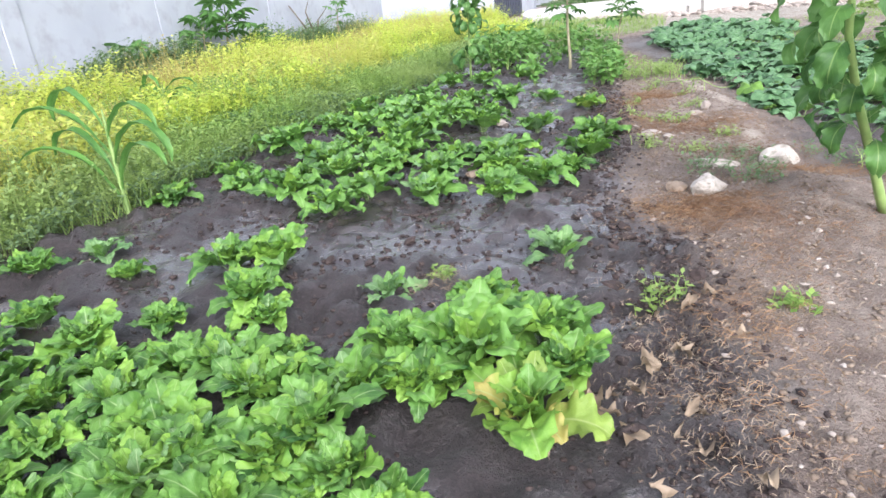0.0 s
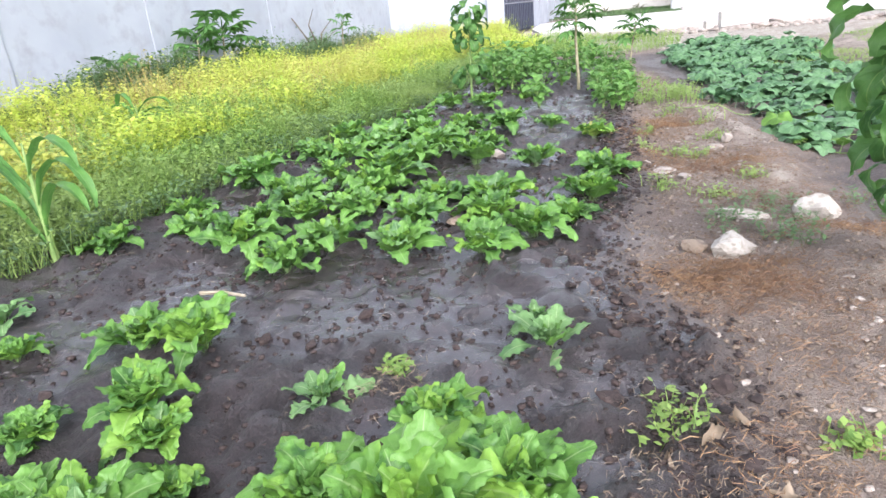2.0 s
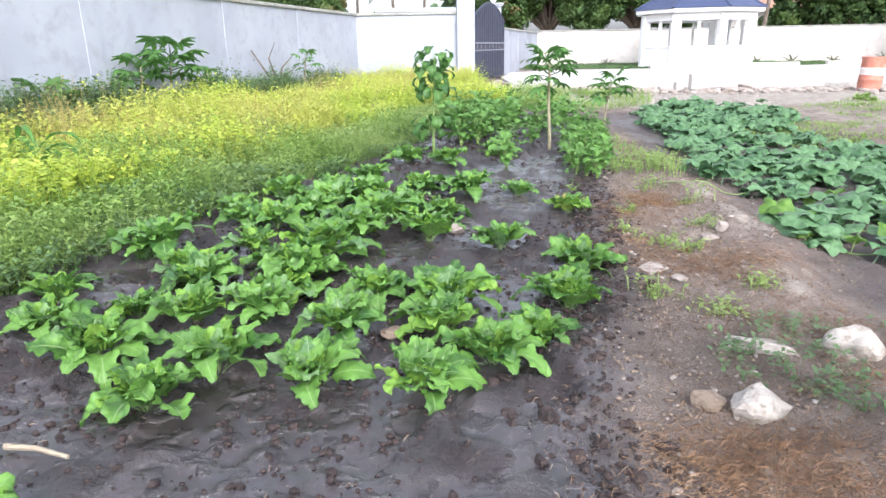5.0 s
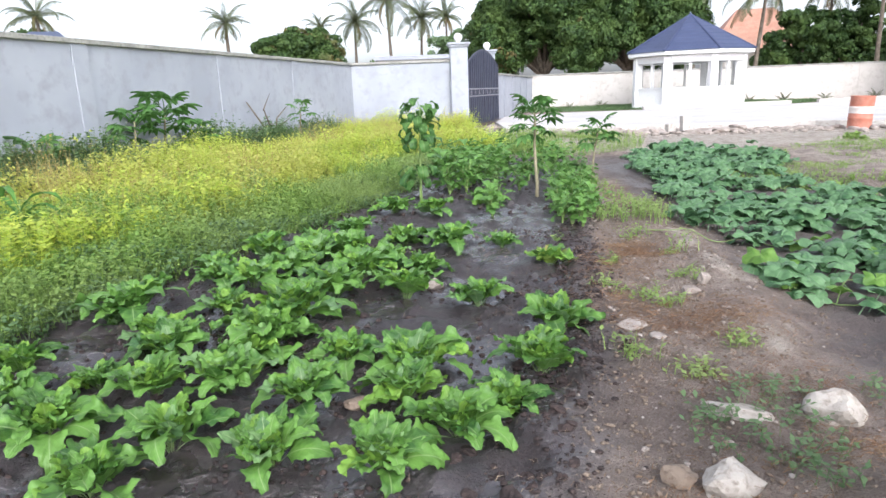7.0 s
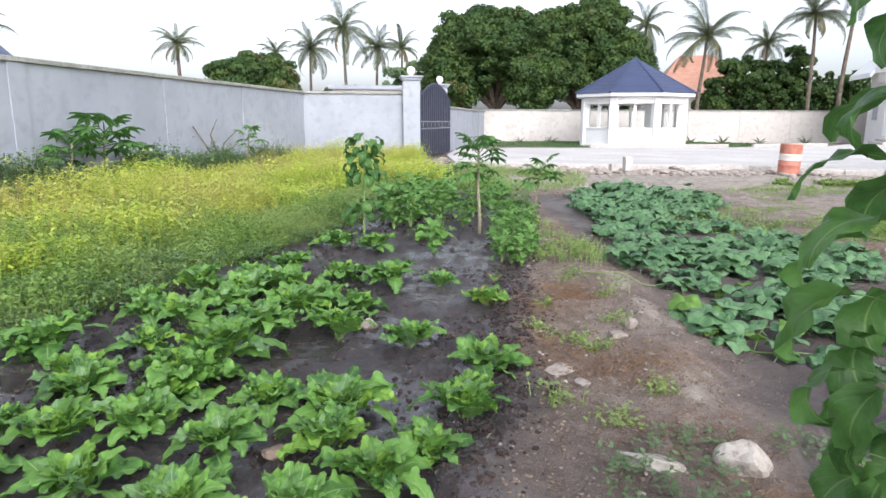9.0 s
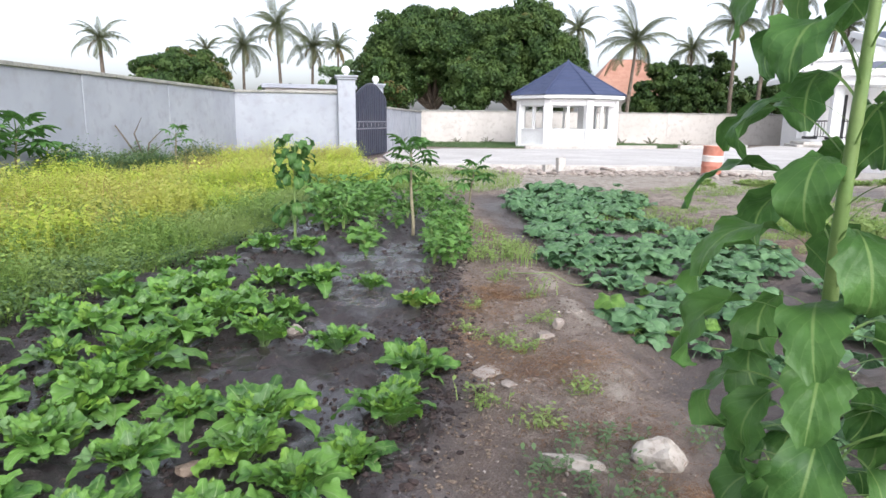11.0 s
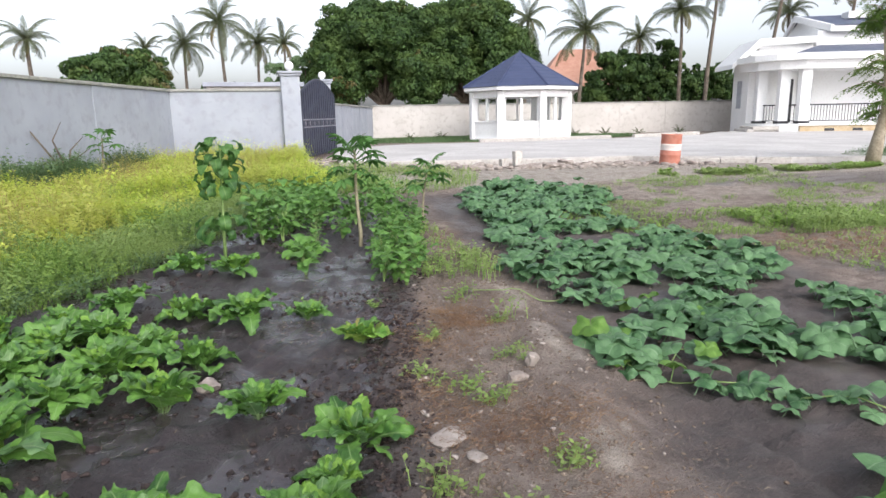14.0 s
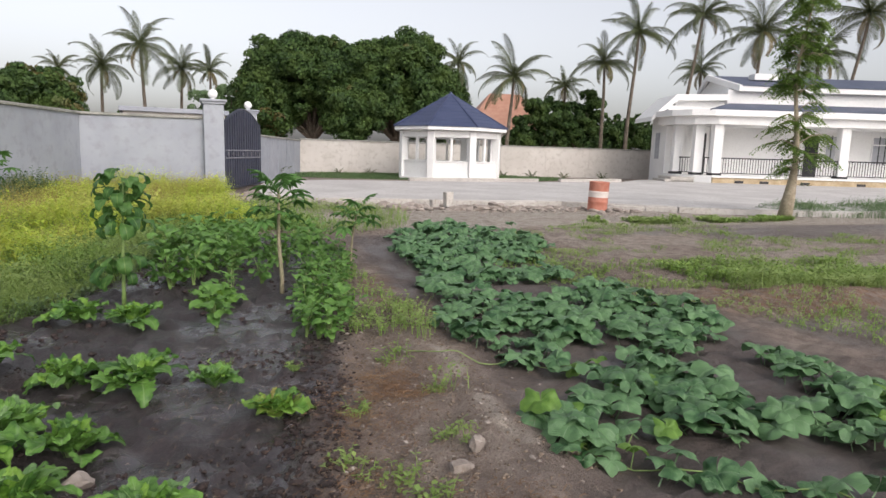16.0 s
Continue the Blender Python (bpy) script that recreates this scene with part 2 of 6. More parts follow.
LAMP_GLASS = surface("white_globe", (0.80, 0.80, 0.80), (0.84, 0.84, 0.84), scale=2, rough=0.25, bump=0.02)
DRUM_RED = surface("faded_red_paint", (0.40, 0.13, 0.085), (0.50, 0.21, 0.15), (0.34, 0.15, 0.10), 5, 28, 0.6, bump=0.15)
DRUM_WHITE = surface("faded_white_paint", (0.66, 0.60, 0.56), (0.74, 0.69, 0.65), (0.55, 0.40, 0.33), 5, 28, 0.6, bump=0.15)
DARK_IN = surface("dark_interior", (0.03, 0.03, 0.033), (0.05, 0.05, 0.053), scale=2, rough=0.8)
CURTAIN = surface("grey_curtain", (0.32, 0.33, 0.36), (0.42, 0.43, 0.46), scale=3, rough=0.9)
GLASS = Nodes("window_glass")
GLASS.put(GLASS.p.inputs["Base Color"], (0.75, 0.8, 0.83, 1))
GLASS.put(GLASS.p.inputs["Roughness"], 0.06)
GLASS.put(GLASS.p.inputs["Transmission Weight"], 1.0)
GLASS = GLASS.m


# ---- helpers ----
def mesh_of(name, bm, mat, smooth=False):
    me = bpy.data.meshes.new(name)
    bm.to_mesh(me)
    bm.free()
    me.materials.append(mat)
    if smooth:
        for p in me.polygons:
            p.use_smooth = True
    return me


def part(name, bm, mat, parent, label="", smooth=False, at=None):
    """Links a bmesh (or a mesh) as one mesh object under a thing or a part."""
    me = bm if isinstance(bm, bpy.types.Mesh) else mesh_of(name, bm, mat, smooth)
    ob = new(name, me)
    ob.parent = parent
    if at is not None:
        ob.matrix_basis = at
    return tagged(ob, label)


def thing(name, label, category, m=None, group="", kind=""):
    ob = new(name)
    ob.empty_display_size = 0.1
    if m is not None:
        ob.matrix_basis = m
    return tagged(ob, label, category, group, kind)


def box(x0, y0, z0, x1, y1, z1, bevel=0.0, bm=None):
    bm = bm or bmesh.new()
    made = bmesh.ops.create_cube(bm, size=1.0, matrix=Matrix.LocRotScale(((x0 + x1) / 2, (y0 + y1) / 2, (z0 + z1) / 2), None, (abs(x1 - x0), abs(y1 - y0), abs(z1 - z0))))
    if bevel:
        edges = list({e for v in made["verts"] for e in v.link_edges})
        bmesh.ops.bevel(bm, geom=edges, offset=bevel, segments=1, affect="EDGES")
    return bm


def tube(points, radii, sides=8, bm=None):
    """A tapered round stem along points."""
    bm = bm or bmesh.new()
    pts = [Vector(p) for p in points]
    rings = []
    for i, p in enumerate(pts):
        d = (pts[min(i + 1, len(pts) - 1)] - pts[max(i - 1, 0)]).normalized()
        a = d.cross(Vector((0.13, 0.97, 0.21))).normalized()
        b = d.cross(a)
        r = radii[i] if isinstance(radii, (list, tuple)) else radii
        rings.append([bm.verts.new(p + r * (math.cos(k * math.tau / sides) * a + math.sin(k * math.tau / sides) * b)) for k in range(sides)])
    for lo, hi in zip(rings, rings[1:]):
        for k in range(sides):
            bm.faces.new((lo[k], lo[(k + 1) % sides], hi[(k + 1) % sides], hi[k]))
    bm.faces.new(rings[0][::-1])
    bm.faces.new(rings[-1])
    return bm


def rng(seed):
    return random.Random(seed)


def value_noise(x, y, scale, seed=0):
    """Smooth chance over the plan, 0 to 1."""
    x, y = np.asarray(x, float) * scale, np.asarray(y, float) * scale
    xi, yi = np.floor(x), np.floor(y)
    fx, fy = x - xi, y - yi
    fx, fy = fx * fx * (3 - 2 * fx), fy * fy * (3 - 2 * fy)

    def chance(a, b):
        v = np.sin(a * 127.1 + b * 311.7 + seed * 74.7) * 43758.5453
        return v - np.floor(v)

    top = chance(xi, yi) * (1 - fx) + chance(xi + 1, yi) * fx
    low = chance(xi, yi + 1) * (1 - fx) + chance(xi + 1, yi + 1) * fx
    return top * (1 - fy) + low * fy


def step(v, lo, hi):
    k = np.clip((v - lo) / (hi - lo), 0, 1)
    return k * k * (3 - 2 * k)


# ---- the plan of the garden ----
def bed_left(y):
    return np.interp(y, [0, 4, 5.4, 7, 8.3, 9.1, 10.9, 12.8, 15.8, 17], [-3.4, -2.7, -1.95, -1.65, -1.3, -0.95, -0.25, 0.33, 1.0, 1.3])


def bed_right(y):
    return np.interp(y, [0, 2, 3, 4, 5, 5.6, 6.2, 7, 8, 9.2, 11.4, 14.4, 17], [1.2, 1.35, 1.55, 1.72, 1.55, 1.65, 1.95, 2.1, 2.3, 2.5, 2.95, 3.4, 3.7])


def wall_x(y):
    """The left wall's inner face."""
    return -2.35 + (y - 27.3) * 0.222


def ridge_x(y):
    """The crest of the sandy ridge that the path follows."""
    return np.interp(y, [5.2, 5.9, 6.6, 7.4, 8.3, 9.2, 10.5], [2.5, 2.72, 3.0, 3.22, 3.3, 3.2, 3.3])


def zones(x, y):
    wob = 0.35 * (value_noise(x, y, 1.7, 3) - 0.5) + 0.14 * (value_noise(x, y, 6.0, 4) - 0.5)
    wet = step(x - bed_left(y) + wob, -0.15, 0.25) * step(bed_right(y) - x + wob, -0.22, 0.2) * step(16.6 - y + wob, 0, 0.8) * step(y + wob, 0.2, 1.2)
    pump = step(x - (3.05 + 0.1 * np.maximum(y - 8, 0)) + wob, 0, 0.5) * step(6.4 + 0.06 * y - x, 0, 0.6) * step(16.5 - y, 0, 1.0) * step(y, 4.5, 6.0)
    sand = step(x - bed_right(y) + wob, 0.0, 0.5) * (1 - 0.85 * pump)
    sand = sand * (0.22 + 0.55 * step(value_noise(x, y, 0.9, 7), 0.25, 0.6))
    crest = np.exp(-(((x - ridge_x(y) + wob) / 0.48) ** 2)) * step(10.2 - y, 0, 1.2) * step(y, 5.0, 6.0)
    sand = np.maximum(sand, 0.90 * crest * (0.72 + 0.28 * step(value_noise(x, y, 2.7, 15), 0.3, 0.6)))
    sand = np.maximum(sand, step(y, 15.6, 17.2) * step(x, 1.5, 3.0) * step(26 - y, 0, 3) * 0.95)
    red = step(1.4 - np.hypot((x - 8.6) / 1.7, (y - 10.2) / 0.8), 0, 0.7) + 0.75 * step(1.0 - np.hypot((x - 3.55) / 0.45, (y - 11.2) / 1.6), 0, 0.5)
    red = red + 0.7 * step(1.0 - np.hypot((x - 2.1) / 0.5, (y - 4.5) / 0.55), 0, 0.6) * value_noise(x, y, 5, 9)
    sand = np.maximum(sand, 0.85 * step(x, 6.6, 8.0) * step(value_noise(x, y, 0.7, 14), 0.1, 0.5))
    red = red + 0.04 * step(x, 7.0, 9.0) * step(value_noise(x, y, 0.5, 12), 0.5, 0.75) * step(20 - y, 0, 3)
    tilled = step(1.0 - np.hypot((x - 15.5) / 6.5, (y - 16.0) / 1.3) + 2 * wob, 0, 0.5) + 0.8 * step(1.0 - np.hypot((x - 9.0) / 3.4, (y - 8.2) / 1.5) + 2 * wob, 0, 0.5)
    hollow = step(1.25 - np.hypot((x - 3.75 - 0.12 * (y - 6.6)) / 0.75, (y - 6.3) / 1.35) + wob, 0, 0.45)
    wet = np.maximum(wet, np.maximum(0.55 * pump, 0.72 * hollow))
    wet = np.maximum(wet, 0.55 * np.clip(tilled, 0, 1)) * (1 - 0.95 * crest * step(x - bed_right(y), 0.2, 0.5))
    return np.clip(wet, 0, 1), np.clip(sand, 0, 1), np.clip(red, 0, 1)


def puddle(x, y):
    """Where the wet bed lies smooth and shining."""
    v = step(0.6 * value_noise(x, y, 1.4, 77) + 0.4 * value_noise(x, y, 5.3, 78), 0.50, 0.64)
    for cx, cy, r0 in ((2.2, 9.3, 0.32), (0.5, 4.7, 0.35), (1.45, 4.9, 0.22), (-0.6, 4.75, 0.4), (1.6, 8.5, 0.3), (1.3, 7.5, 0.3), (1.75, 10.3, 0.35), (0.2, 4.45, 0.3), (1.5, 6.05, 0.12), (1.62, 4.55, 0.2), (1.68, 4.9, 0.2), (1.72, 5.25, 0.17), (-0.9, 4.3, 0.3), (0.75, 4.35, 0.25)):
        v = np.maximum(v, step(1.25 - np.hypot(x - cx, (y - cy) * 0.8) / r0 + 0.9 * (value_noise(x, y, 5.0, 79) - 0.5), 0, 0.5))
    return v


def ground_z(x, y):
    x, y = np.asarray(x, float), np.asarray(y, float)
    k = np.clip((18 - y) / 6, 0, 1)
    z = -0.0157 * (np.clip(x, -4, 7) - 1) * k
    wet, sand, red = zones(x, y)
    near = step(24 - y, 0, 8) * step(14 - np.abs(x - 3), 0, 4)
    clods = (value_noise(x, y, 3.1, 21) - 0.5) * 0.08 + (value_noise(x, y, 8.0, 22) - 0.5) * 0.085 + np.maximum(value_noise(x, y, 15.0, 23) - 0.45, 0) * 0.15 * value_noise(x, y, 1.1, 33) + (value_noise(x, y, 27.0, 27) - 0.5) * 0.022
    z = z + near * wet * clods * (1 - 0.62 * puddle(x, y)) - 0.02 * wet
    z = z + near * (1 - wet) * ((value_noise(x, y, 1.3, 24) - 0.5) * 0.06 + (value_noise(x, y, 4.1, 29) - 0.5) * 0.05 + (value_noise(x, y, 9.0, 25) - 0.5) * 0.036 + np.maximum(value_noise(x, y, 17.0, 28) - 0.4, 0) * 0.055 * value_noise(x, y, 1.6, 34))
    edge = np.exp(-(((x - bed_right(y) - 0.02) / 0.13) ** 2)) * step(16 - y, 0, 2)
    z = z + 0.035 * edge * (0.4 + value_noise(x, y, 5.0, 26))
    z = z + 0.10 * np.exp(-(((x - 2.75) / 0.35) ** 2 + ((y - 4.75) / 0.3) ** 2))
    z = z + 0.085 * np.exp(-(((x - ridge_x(y)) / 0.33) ** 2)) * step(11 - y, 0, 2) * step(y, 5.2, 6.6)
    z = z - 0.05 * np.exp(-(((x - 3.75) / 0.5) ** 2 + ((y - 6.3) / 1.1) ** 2))
    z = z + 0.16 * np.exp(-(((x - 8.6) / 1.5) ** 2 + ((y - 10.2) / 0.55) ** 2))
    return z


def gz(x, y):
    return float(ground_z(x, y))


def spread(core, lo, hi, grow=1.22):
    """Grid lines: fine in the core, ever wider out to lo and hi."""
    out, v, d = list(core), core[-1], core[-1] - core[-2]
    while v < hi:
        d *= grow
        v += d
        out.append(v)
    v, d = core[0], core[1] - core[0]
    while v > lo:
        d *= grow
        v -= d
        out.insert(0, v)
    return np.array(out)


def mesh_from(name, verts, faces, mat, smooth=False):
    """A mesh from arrays: verts (n, 3), faces (m, 3 or 4)."""
    me = bpy.data.meshes.new(name)
    m, k = faces.shape
    me.vertices.add(len(verts))
    me.vertices.foreach_set("co", np.asarray(verts, np.float32).ravel())
    me.loops.add(m * k)
    me.loops.foreach_set("vertex_index", faces.astype(np.int32).ravel())
    me.polygons.add(m)
    me.polygons.foreach_set("loop_start", np.arange(0, m * k, k, dtype=np.int32))
    me.polygons.foreach_set("loop_total", np.full(m, k, np.int32))
    if smooth:
        me.polygons.foreach_set("use_smooth", np.ones(m, bool))
    me.materials.append(mat)
    me.update()
    me.validate()
    return me


gx = spread(np.concatenate([np.arange(-2.2, 3.4, 0.027), np.arange(3.4, 8.0, 0.06)]), -700, 700)
gy = spread(np.concatenate([np.arange(2.0, 9.5, 0.03), np.arange(9.5, 13, 0.06), np.arange(13, 23, 0.14)]), -500, 900)
GX, GY = np.meshgrid(gx, gy)
nx, ny = len(gx), len(gy)
idx = np.arange(nx * ny).reshape(ny, nx)
quads = np.stack([idx[:-1, :-1], idx[:-1, 1:], idx[1:, 1:], idx[1:, :-1]], -1).reshape(-1, 4)
ground_mesh = mesh_from("ground", np.stack([GX, GY, ground_z(GX, GY)], -1).reshape(-1, 3), quads, SOIL, True)
w, s_, r_ = zones(GX, GY)
layer = ground_mesh.attributes.new("zone", "FLOAT_COLOR", "POINT")
layer.data.foreach_set("color", np.stack([w, s_, r_, puddle(GX, GY) * w], -1).astype(np.float32).ravel())
tagged(new("ground", ground_mesh), "bare garden earth, wet and dark in the bed, sandy on the path", "ground", kind="structure")


# ---- walls, gate, paving ----
def along(p, q):
    """A pose at p whose x axis runs to q on the plan, and the length."""
    d = Vector((q[0] - p[0], q[1] - p[1], 0))
    return pose(p[0], p[1], 0, 0, 0, math.degrees(math.atan2(d.y, d.x))), d.length


def boundary(name, p, q, height, mat, label, posts, thick=0.2, side=-1, cap=True):
    """A plastered wall from p to q with a coping and flat pilasters at the given lengths, on the side seen."""
    m, length = along(p, q)
    ob = new(name, mesh_of(name, box(0, 0, -0.3, length, -side * thick, height), mat))
    ob.matrix_basis = m
    tagged(ob, label, "wall", kind="structure")
    if cap:
        part("coping", box(-0.02, side * 0.06, height, length + 0.02, -side * (thick + 0.06), height + 0.09, 0.012), COPING, ob, "weathered grey coping")
    for u in posts:
        part("pilaster", box(u - 0.19, side * 0.03, -0.3, u + 0.19, 0.0, height - 0.003, 0.008), mat, ob)
    return ob


boundary("wall_west", (-2.35, 27.3), (-8.4, 0.0), 2.45, PLASTER, "long grey plastered boundary wall with a weathered coping", [4.75, 8.7, 13.15, 16.7, 20.5, 24.5], side=1)
boundary("wall_north", (-2.6, 27.32), (1.3, 27.45), 2.45, PLASTER, "grey plastered wall between the corner and the gate post", [], side=-1)
boundary("wall_gate_side", (3.3, 33.0), (6.9, 47.6), 2.05, PLASTER, "grey plastered boundary wall beyond the gate", [3, 6, 9, 12], side=-1)
boundary("wall_far", (6.9, 47.6), (62, 45.2), 2.15, FARWALL, "cream plastered boundary wall with pilasters at the far side", [3.6 * k for k in range(1, 15)], side=-1)
boundary("wall_south", (-8.4, 0.0), (-9.5, -14), 2.45, PLASTER, "long grey plastered boundary wall with a weathered coping", [4, 8], side=1)


def gate_post(x, y):
    post = thing("gate_post", "grey plastered gate post with a moulded cap and white globe lamp", "gate post", pose(x, y, 0, 0, 0, 3), "gate posts")
    part("shaft", box(-0.32, -0.32, -0.3, 0.32, 0.32, 2.95, 0.02), PLASTER, post)
    cap = box(-0.37, -0.37, 2.95, 0.37, 0.37, 3.03, 0.015)
    box(-0.42, -0.42, 3.03, 0.42, 0.42, 3.11, 0.02, cap)
    part("cap", cap, PLASTER, post)
    bm = bmesh.new()
    bmesh.ops.create_uvsphere(bm, u_segments=20, v_segments=12, radius=0.16, matrix=Matrix.Translation((0, 0, 3.30)))
    globe = part("globe_lamp", bm, LAMP_GLASS, post, "white glass globe lamp", True)
    part("lamp_base", tube([(0, 0, 3.10), (0, 0, 3.16)], [0.1, 0.07], 12), WHITE, globe)


gate_post(1.62, 27.5)
gate_post(2.98, 32.75)

gm, glen = along((1.95, 27.86), (3.42, 32.4))
gate = thing("metal_gate", "dark blue iron double gate with an arched top", "gate", gm)
for k in range(2):
    x0, x1 = (0.02, glen / 2 - 0.02) if k == 0 else (glen / 2 + 0.02, glen - 0.02)

    def arch(x):
        return 2.45 + 0.55 * math.sin(math.pi * x / glen)

    bm = bmesh.new()
    steps = 8
    xs = [x0 + (x1 - x0) * i / steps for i in range(steps + 1)]
    front = [bm.verts.new((x, -0.01, 0.12)) for x in xs] + [bm.verts.new((x, -0.01, arch(x) - 0.06)) for x in reversed(xs)]
    face = bm.faces.new(front)
    made = bmesh.ops.extrude_face_region(bm, geom=[face])
    bmesh.ops.translate(bm, verts=[v for v in made["geom"] if isinstance(v, bmesh.types.BMVert)], vec=(0, 0.02, 0))
    bmesh.ops.recalc_face_normals(bm, faces=bm.faces)
    leaf = part("gate_leaf", bm, IRON, gate)
    part("arch_rail", tube([(x, 0, arch(x) - 0.03) for x in xs], 0.035, 6), IRON, leaf)
    part("bottom_rail", box(x0, -0.035, 0.08, x1, 0.035, 0.16, 0.006), IRON, leaf)
    for h in (1.15, 1.42):
        part("mid_rail", box(x0, -0.045, h, x1, 0.04, h + 0.05, 0.005), IRON_LIGHT, leaf, "grey ornamental rail")
    bar_mesh = mesh_of("bar", box(-0.02, -0.04, 0.1, 0.02, 0.04, 2.42, 0.004), IRON)
    for i in range(9):
        x = x0 + 0.03 + (x1 - x0 - 0.06) * i / 8
        part("bar", bar_mesh, IRON, leaf, at=pose(x, 0, 0) @ Matrix.Diagonal((1.6 if i in (0, 8) else 1, 1, (arch(x) - 0.1) / 2.42, 1)))
    scroll_mesh = mesh_of("scroll", tube([(0.07 * math.cos(a * 0.7), -0.05, 1.31 + 0.07 * math.sin(a * 0.7)) for a in range(10)], 0.012, 5), IRON_LIGHT)
    for i in range(4):
        part("scroll", scroll_mesh, IRON_LIGHT, leaf, at=pose(x0 + (x1 - x0) * (i + 0.5) / 4, 0, 0))

# concrete drive, raised above the earth, with a block edge
EDGE = [(3.0, 24.0), (4.6, 23.3), (7.1, 22.9), (9.6, 22.4), (12.0, 22.3), (13.3, 21.3), (15.6, 19.6), (19.0, 18.4), (27.0, 18.0), (60.0, 17.0)]
BACKLINE = [(60.0, 34.5), (40.0, 36.0), (30.5, 37.5), (28.0, 40.0), (24.0, 36.2), (17.0, 34.6), (11.0, 34.0), (6.5, 34.2), (3.75, 32.5), (3.0, 28.0)]
bm = bmesh.new()
face = bm.faces.new([bm.verts.new((x, y, -0.15)) for x, y in EDGE + BACKLINE])
made = bmesh.ops.extrude_face_region(bm, geom=[face])
bmesh.ops.translate(bm, verts=[v for v in made["geom"] if isinstance(v, bmesh.types.BMVert)], vec=(0, 0, 0.33))
bmesh.ops.recalc_face_normals(bm, faces=bm.faces)
drive = tagged(new("driveway", mesh_of("driveway", bm, PAVING)), "pale concrete drive raised above the earth", "driveway", kind="structure")
block_mesh = mesh_of("edge_block", box(-0.46, -0.1, -0.14, 0.46, 0.05, 0.15, 0.015), BLOCK)
r = rng(5)
for (ax, ay), (bx, by) in list(zip(EDGE, EDGE[1:]))[:6]:
    n = max(1, round(math.hypot(bx - ax, by - ay) / 0.96))
    for i in range(n):
        k = (i + 0.5) / n
        part("edge_block", block_mesh, BLOCK, drive, at=pose(ax + (bx - ax) * k, ay + (by - ay) * k - 0.03, r.uniform(-0.02, 0.03), 0, 0, math.degrees(math.atan2(by - ay, bx - ax)) + r.uniform(-2, 2)))


m, length = along((10.5, 34.3), (18.0, 35.2))
kerb = new("kerb", mesh_of("kerb", box(0, -0.1, 0.0, length, 0.1, 0.34, 0.02), BLOCK))
kerb.matrix_basis = m
tagged(kerb, "pale concrete kerb between drive and lawn", "kerb", kind="structure")
m, length = along((19.5, 35.5), (24.5, 37.0))
kerb = new("kerb", mesh_of("kerb", box(0, -0.1, 0.0, length, 0.1, 0.34, 0.02), BLOCK))
kerb.matrix_basis = m
tagged(kerb, "pale concrete kerb between drive and lawn", "kerb", kind="structure")


# ---- gazebo ----
def gazebo(cx, cy, turn):
    g = thing("gazebo", "white octagonal gazebo with a dark blue pyramid roof", "gazebo", pose(cx, cy, 0.02, 0, 0, turn))
    R = 2.95
    ring = [(math.cos(math.radians(22.5 + 45 * k)), math.sin(math.radians(22.5 + 45 * k))) for k in range(8)]
    base = bmesh.new()
    bmesh.ops.create_cone(base, cap_ends=True, segments=8, radius1=R + 0.25, radius2=R + 0.25, depth=0.3, matrix=pose(0, 0, 0, 0, 0, 22.5))
    part("floor", base, WHITE, g)
    col = mesh_of("column", box(-0.2, -0.2, 0.1, 0.2, 0.2, 2.75, 0.015), WHITE)
    for k in range(8):
        x, y = ring[k][0] * R, ring[k][1] * R
        part("column", col, WHITE, g, at=pose(x, y, 0, 0, 0, 22.5 + 45 * k))
        x2, y2 = ring[(k + 1) % 8][0] * R, ring[(k + 1) % 8][1] * R
        m, length = along((x, y), (x2, y2))
        part("beam", box(0.1, -0.16, 2.42, length - 0.1, 0.16, 2.78, 0.01), WHITE, g, at=m)
        if k != 2:
            part("parapet", box(0.15, -0.1, 0.1, length - 0.15, 0.1, 1.02, 0.01), WHITE, g, at=m)
            part("sill", box(0.12, -0.15, 1.02, length - 0.12, 0.15, 1.10, 0.012), WHITE, g, at=m)
        part("mullion", box(length / 2 - 0.07, -0.07, 1.1, length / 2 + 0.07, 0.07, 2.42), WHITE, g, at=m)
    E = R + 0.6
    eave = bmesh.new()
    bmesh.ops.create_cone(eave, cap_ends=True, segments=8, radius1=E, radius2=E, depth=0.2, matrix=pose(0, 0, 2.90, 0, 0, 22.5))
    bmesh.ops.bevel(eave, geom=list(eave.edges), offset=0.02, segments=1, affect="EDGES")
    part("fascia", eave, WHITE, g, "white moulded fascia")
    roof = bmesh.new()
    bmesh.ops.create_cone(roof, cap_ends=True, segments=8, radius1=E + 0.06, radius2=0.05, depth=2.05, matrix=pose(0, 0, 4.04, 0, 0, 22.5))
    top = part("roof", roof, TILE, g, "dark blue sheet roof")
    for k in range(8):
        a = math.radians(22.5 + 45 * k)
        part("ridge", tube([((E + 0.07) * math.cos(a), (E + 0.07) * math.sin(a), 3.03), (0, 0, 5.06)], 0.055, 6), TILE, top)
        # raised courses on each face
        b = math.radians(22.5 + 45 * (k + 1))
        for j in range(1, 9):
            f = 1 - j / 9.5
            h = 3.015 + 2.05 * j / 9.5 + 0.02
            p, q = Vector((E * f * math.cos(a), E * f * math.sin(a), h)), Vector((E * f * math.cos(b), E * f * math.sin(b), h))
            part("roof_course", tube([p, q], 0.022, 4), TILE, top)
    part("finial", tube([(0, 0, 5.0), (0, 0, 5.13), (0, 0, 5.2)], [0.09, 0.06, 0.01], 8), TILE, g)


gazebo(15.0, 41.1, 28.0)


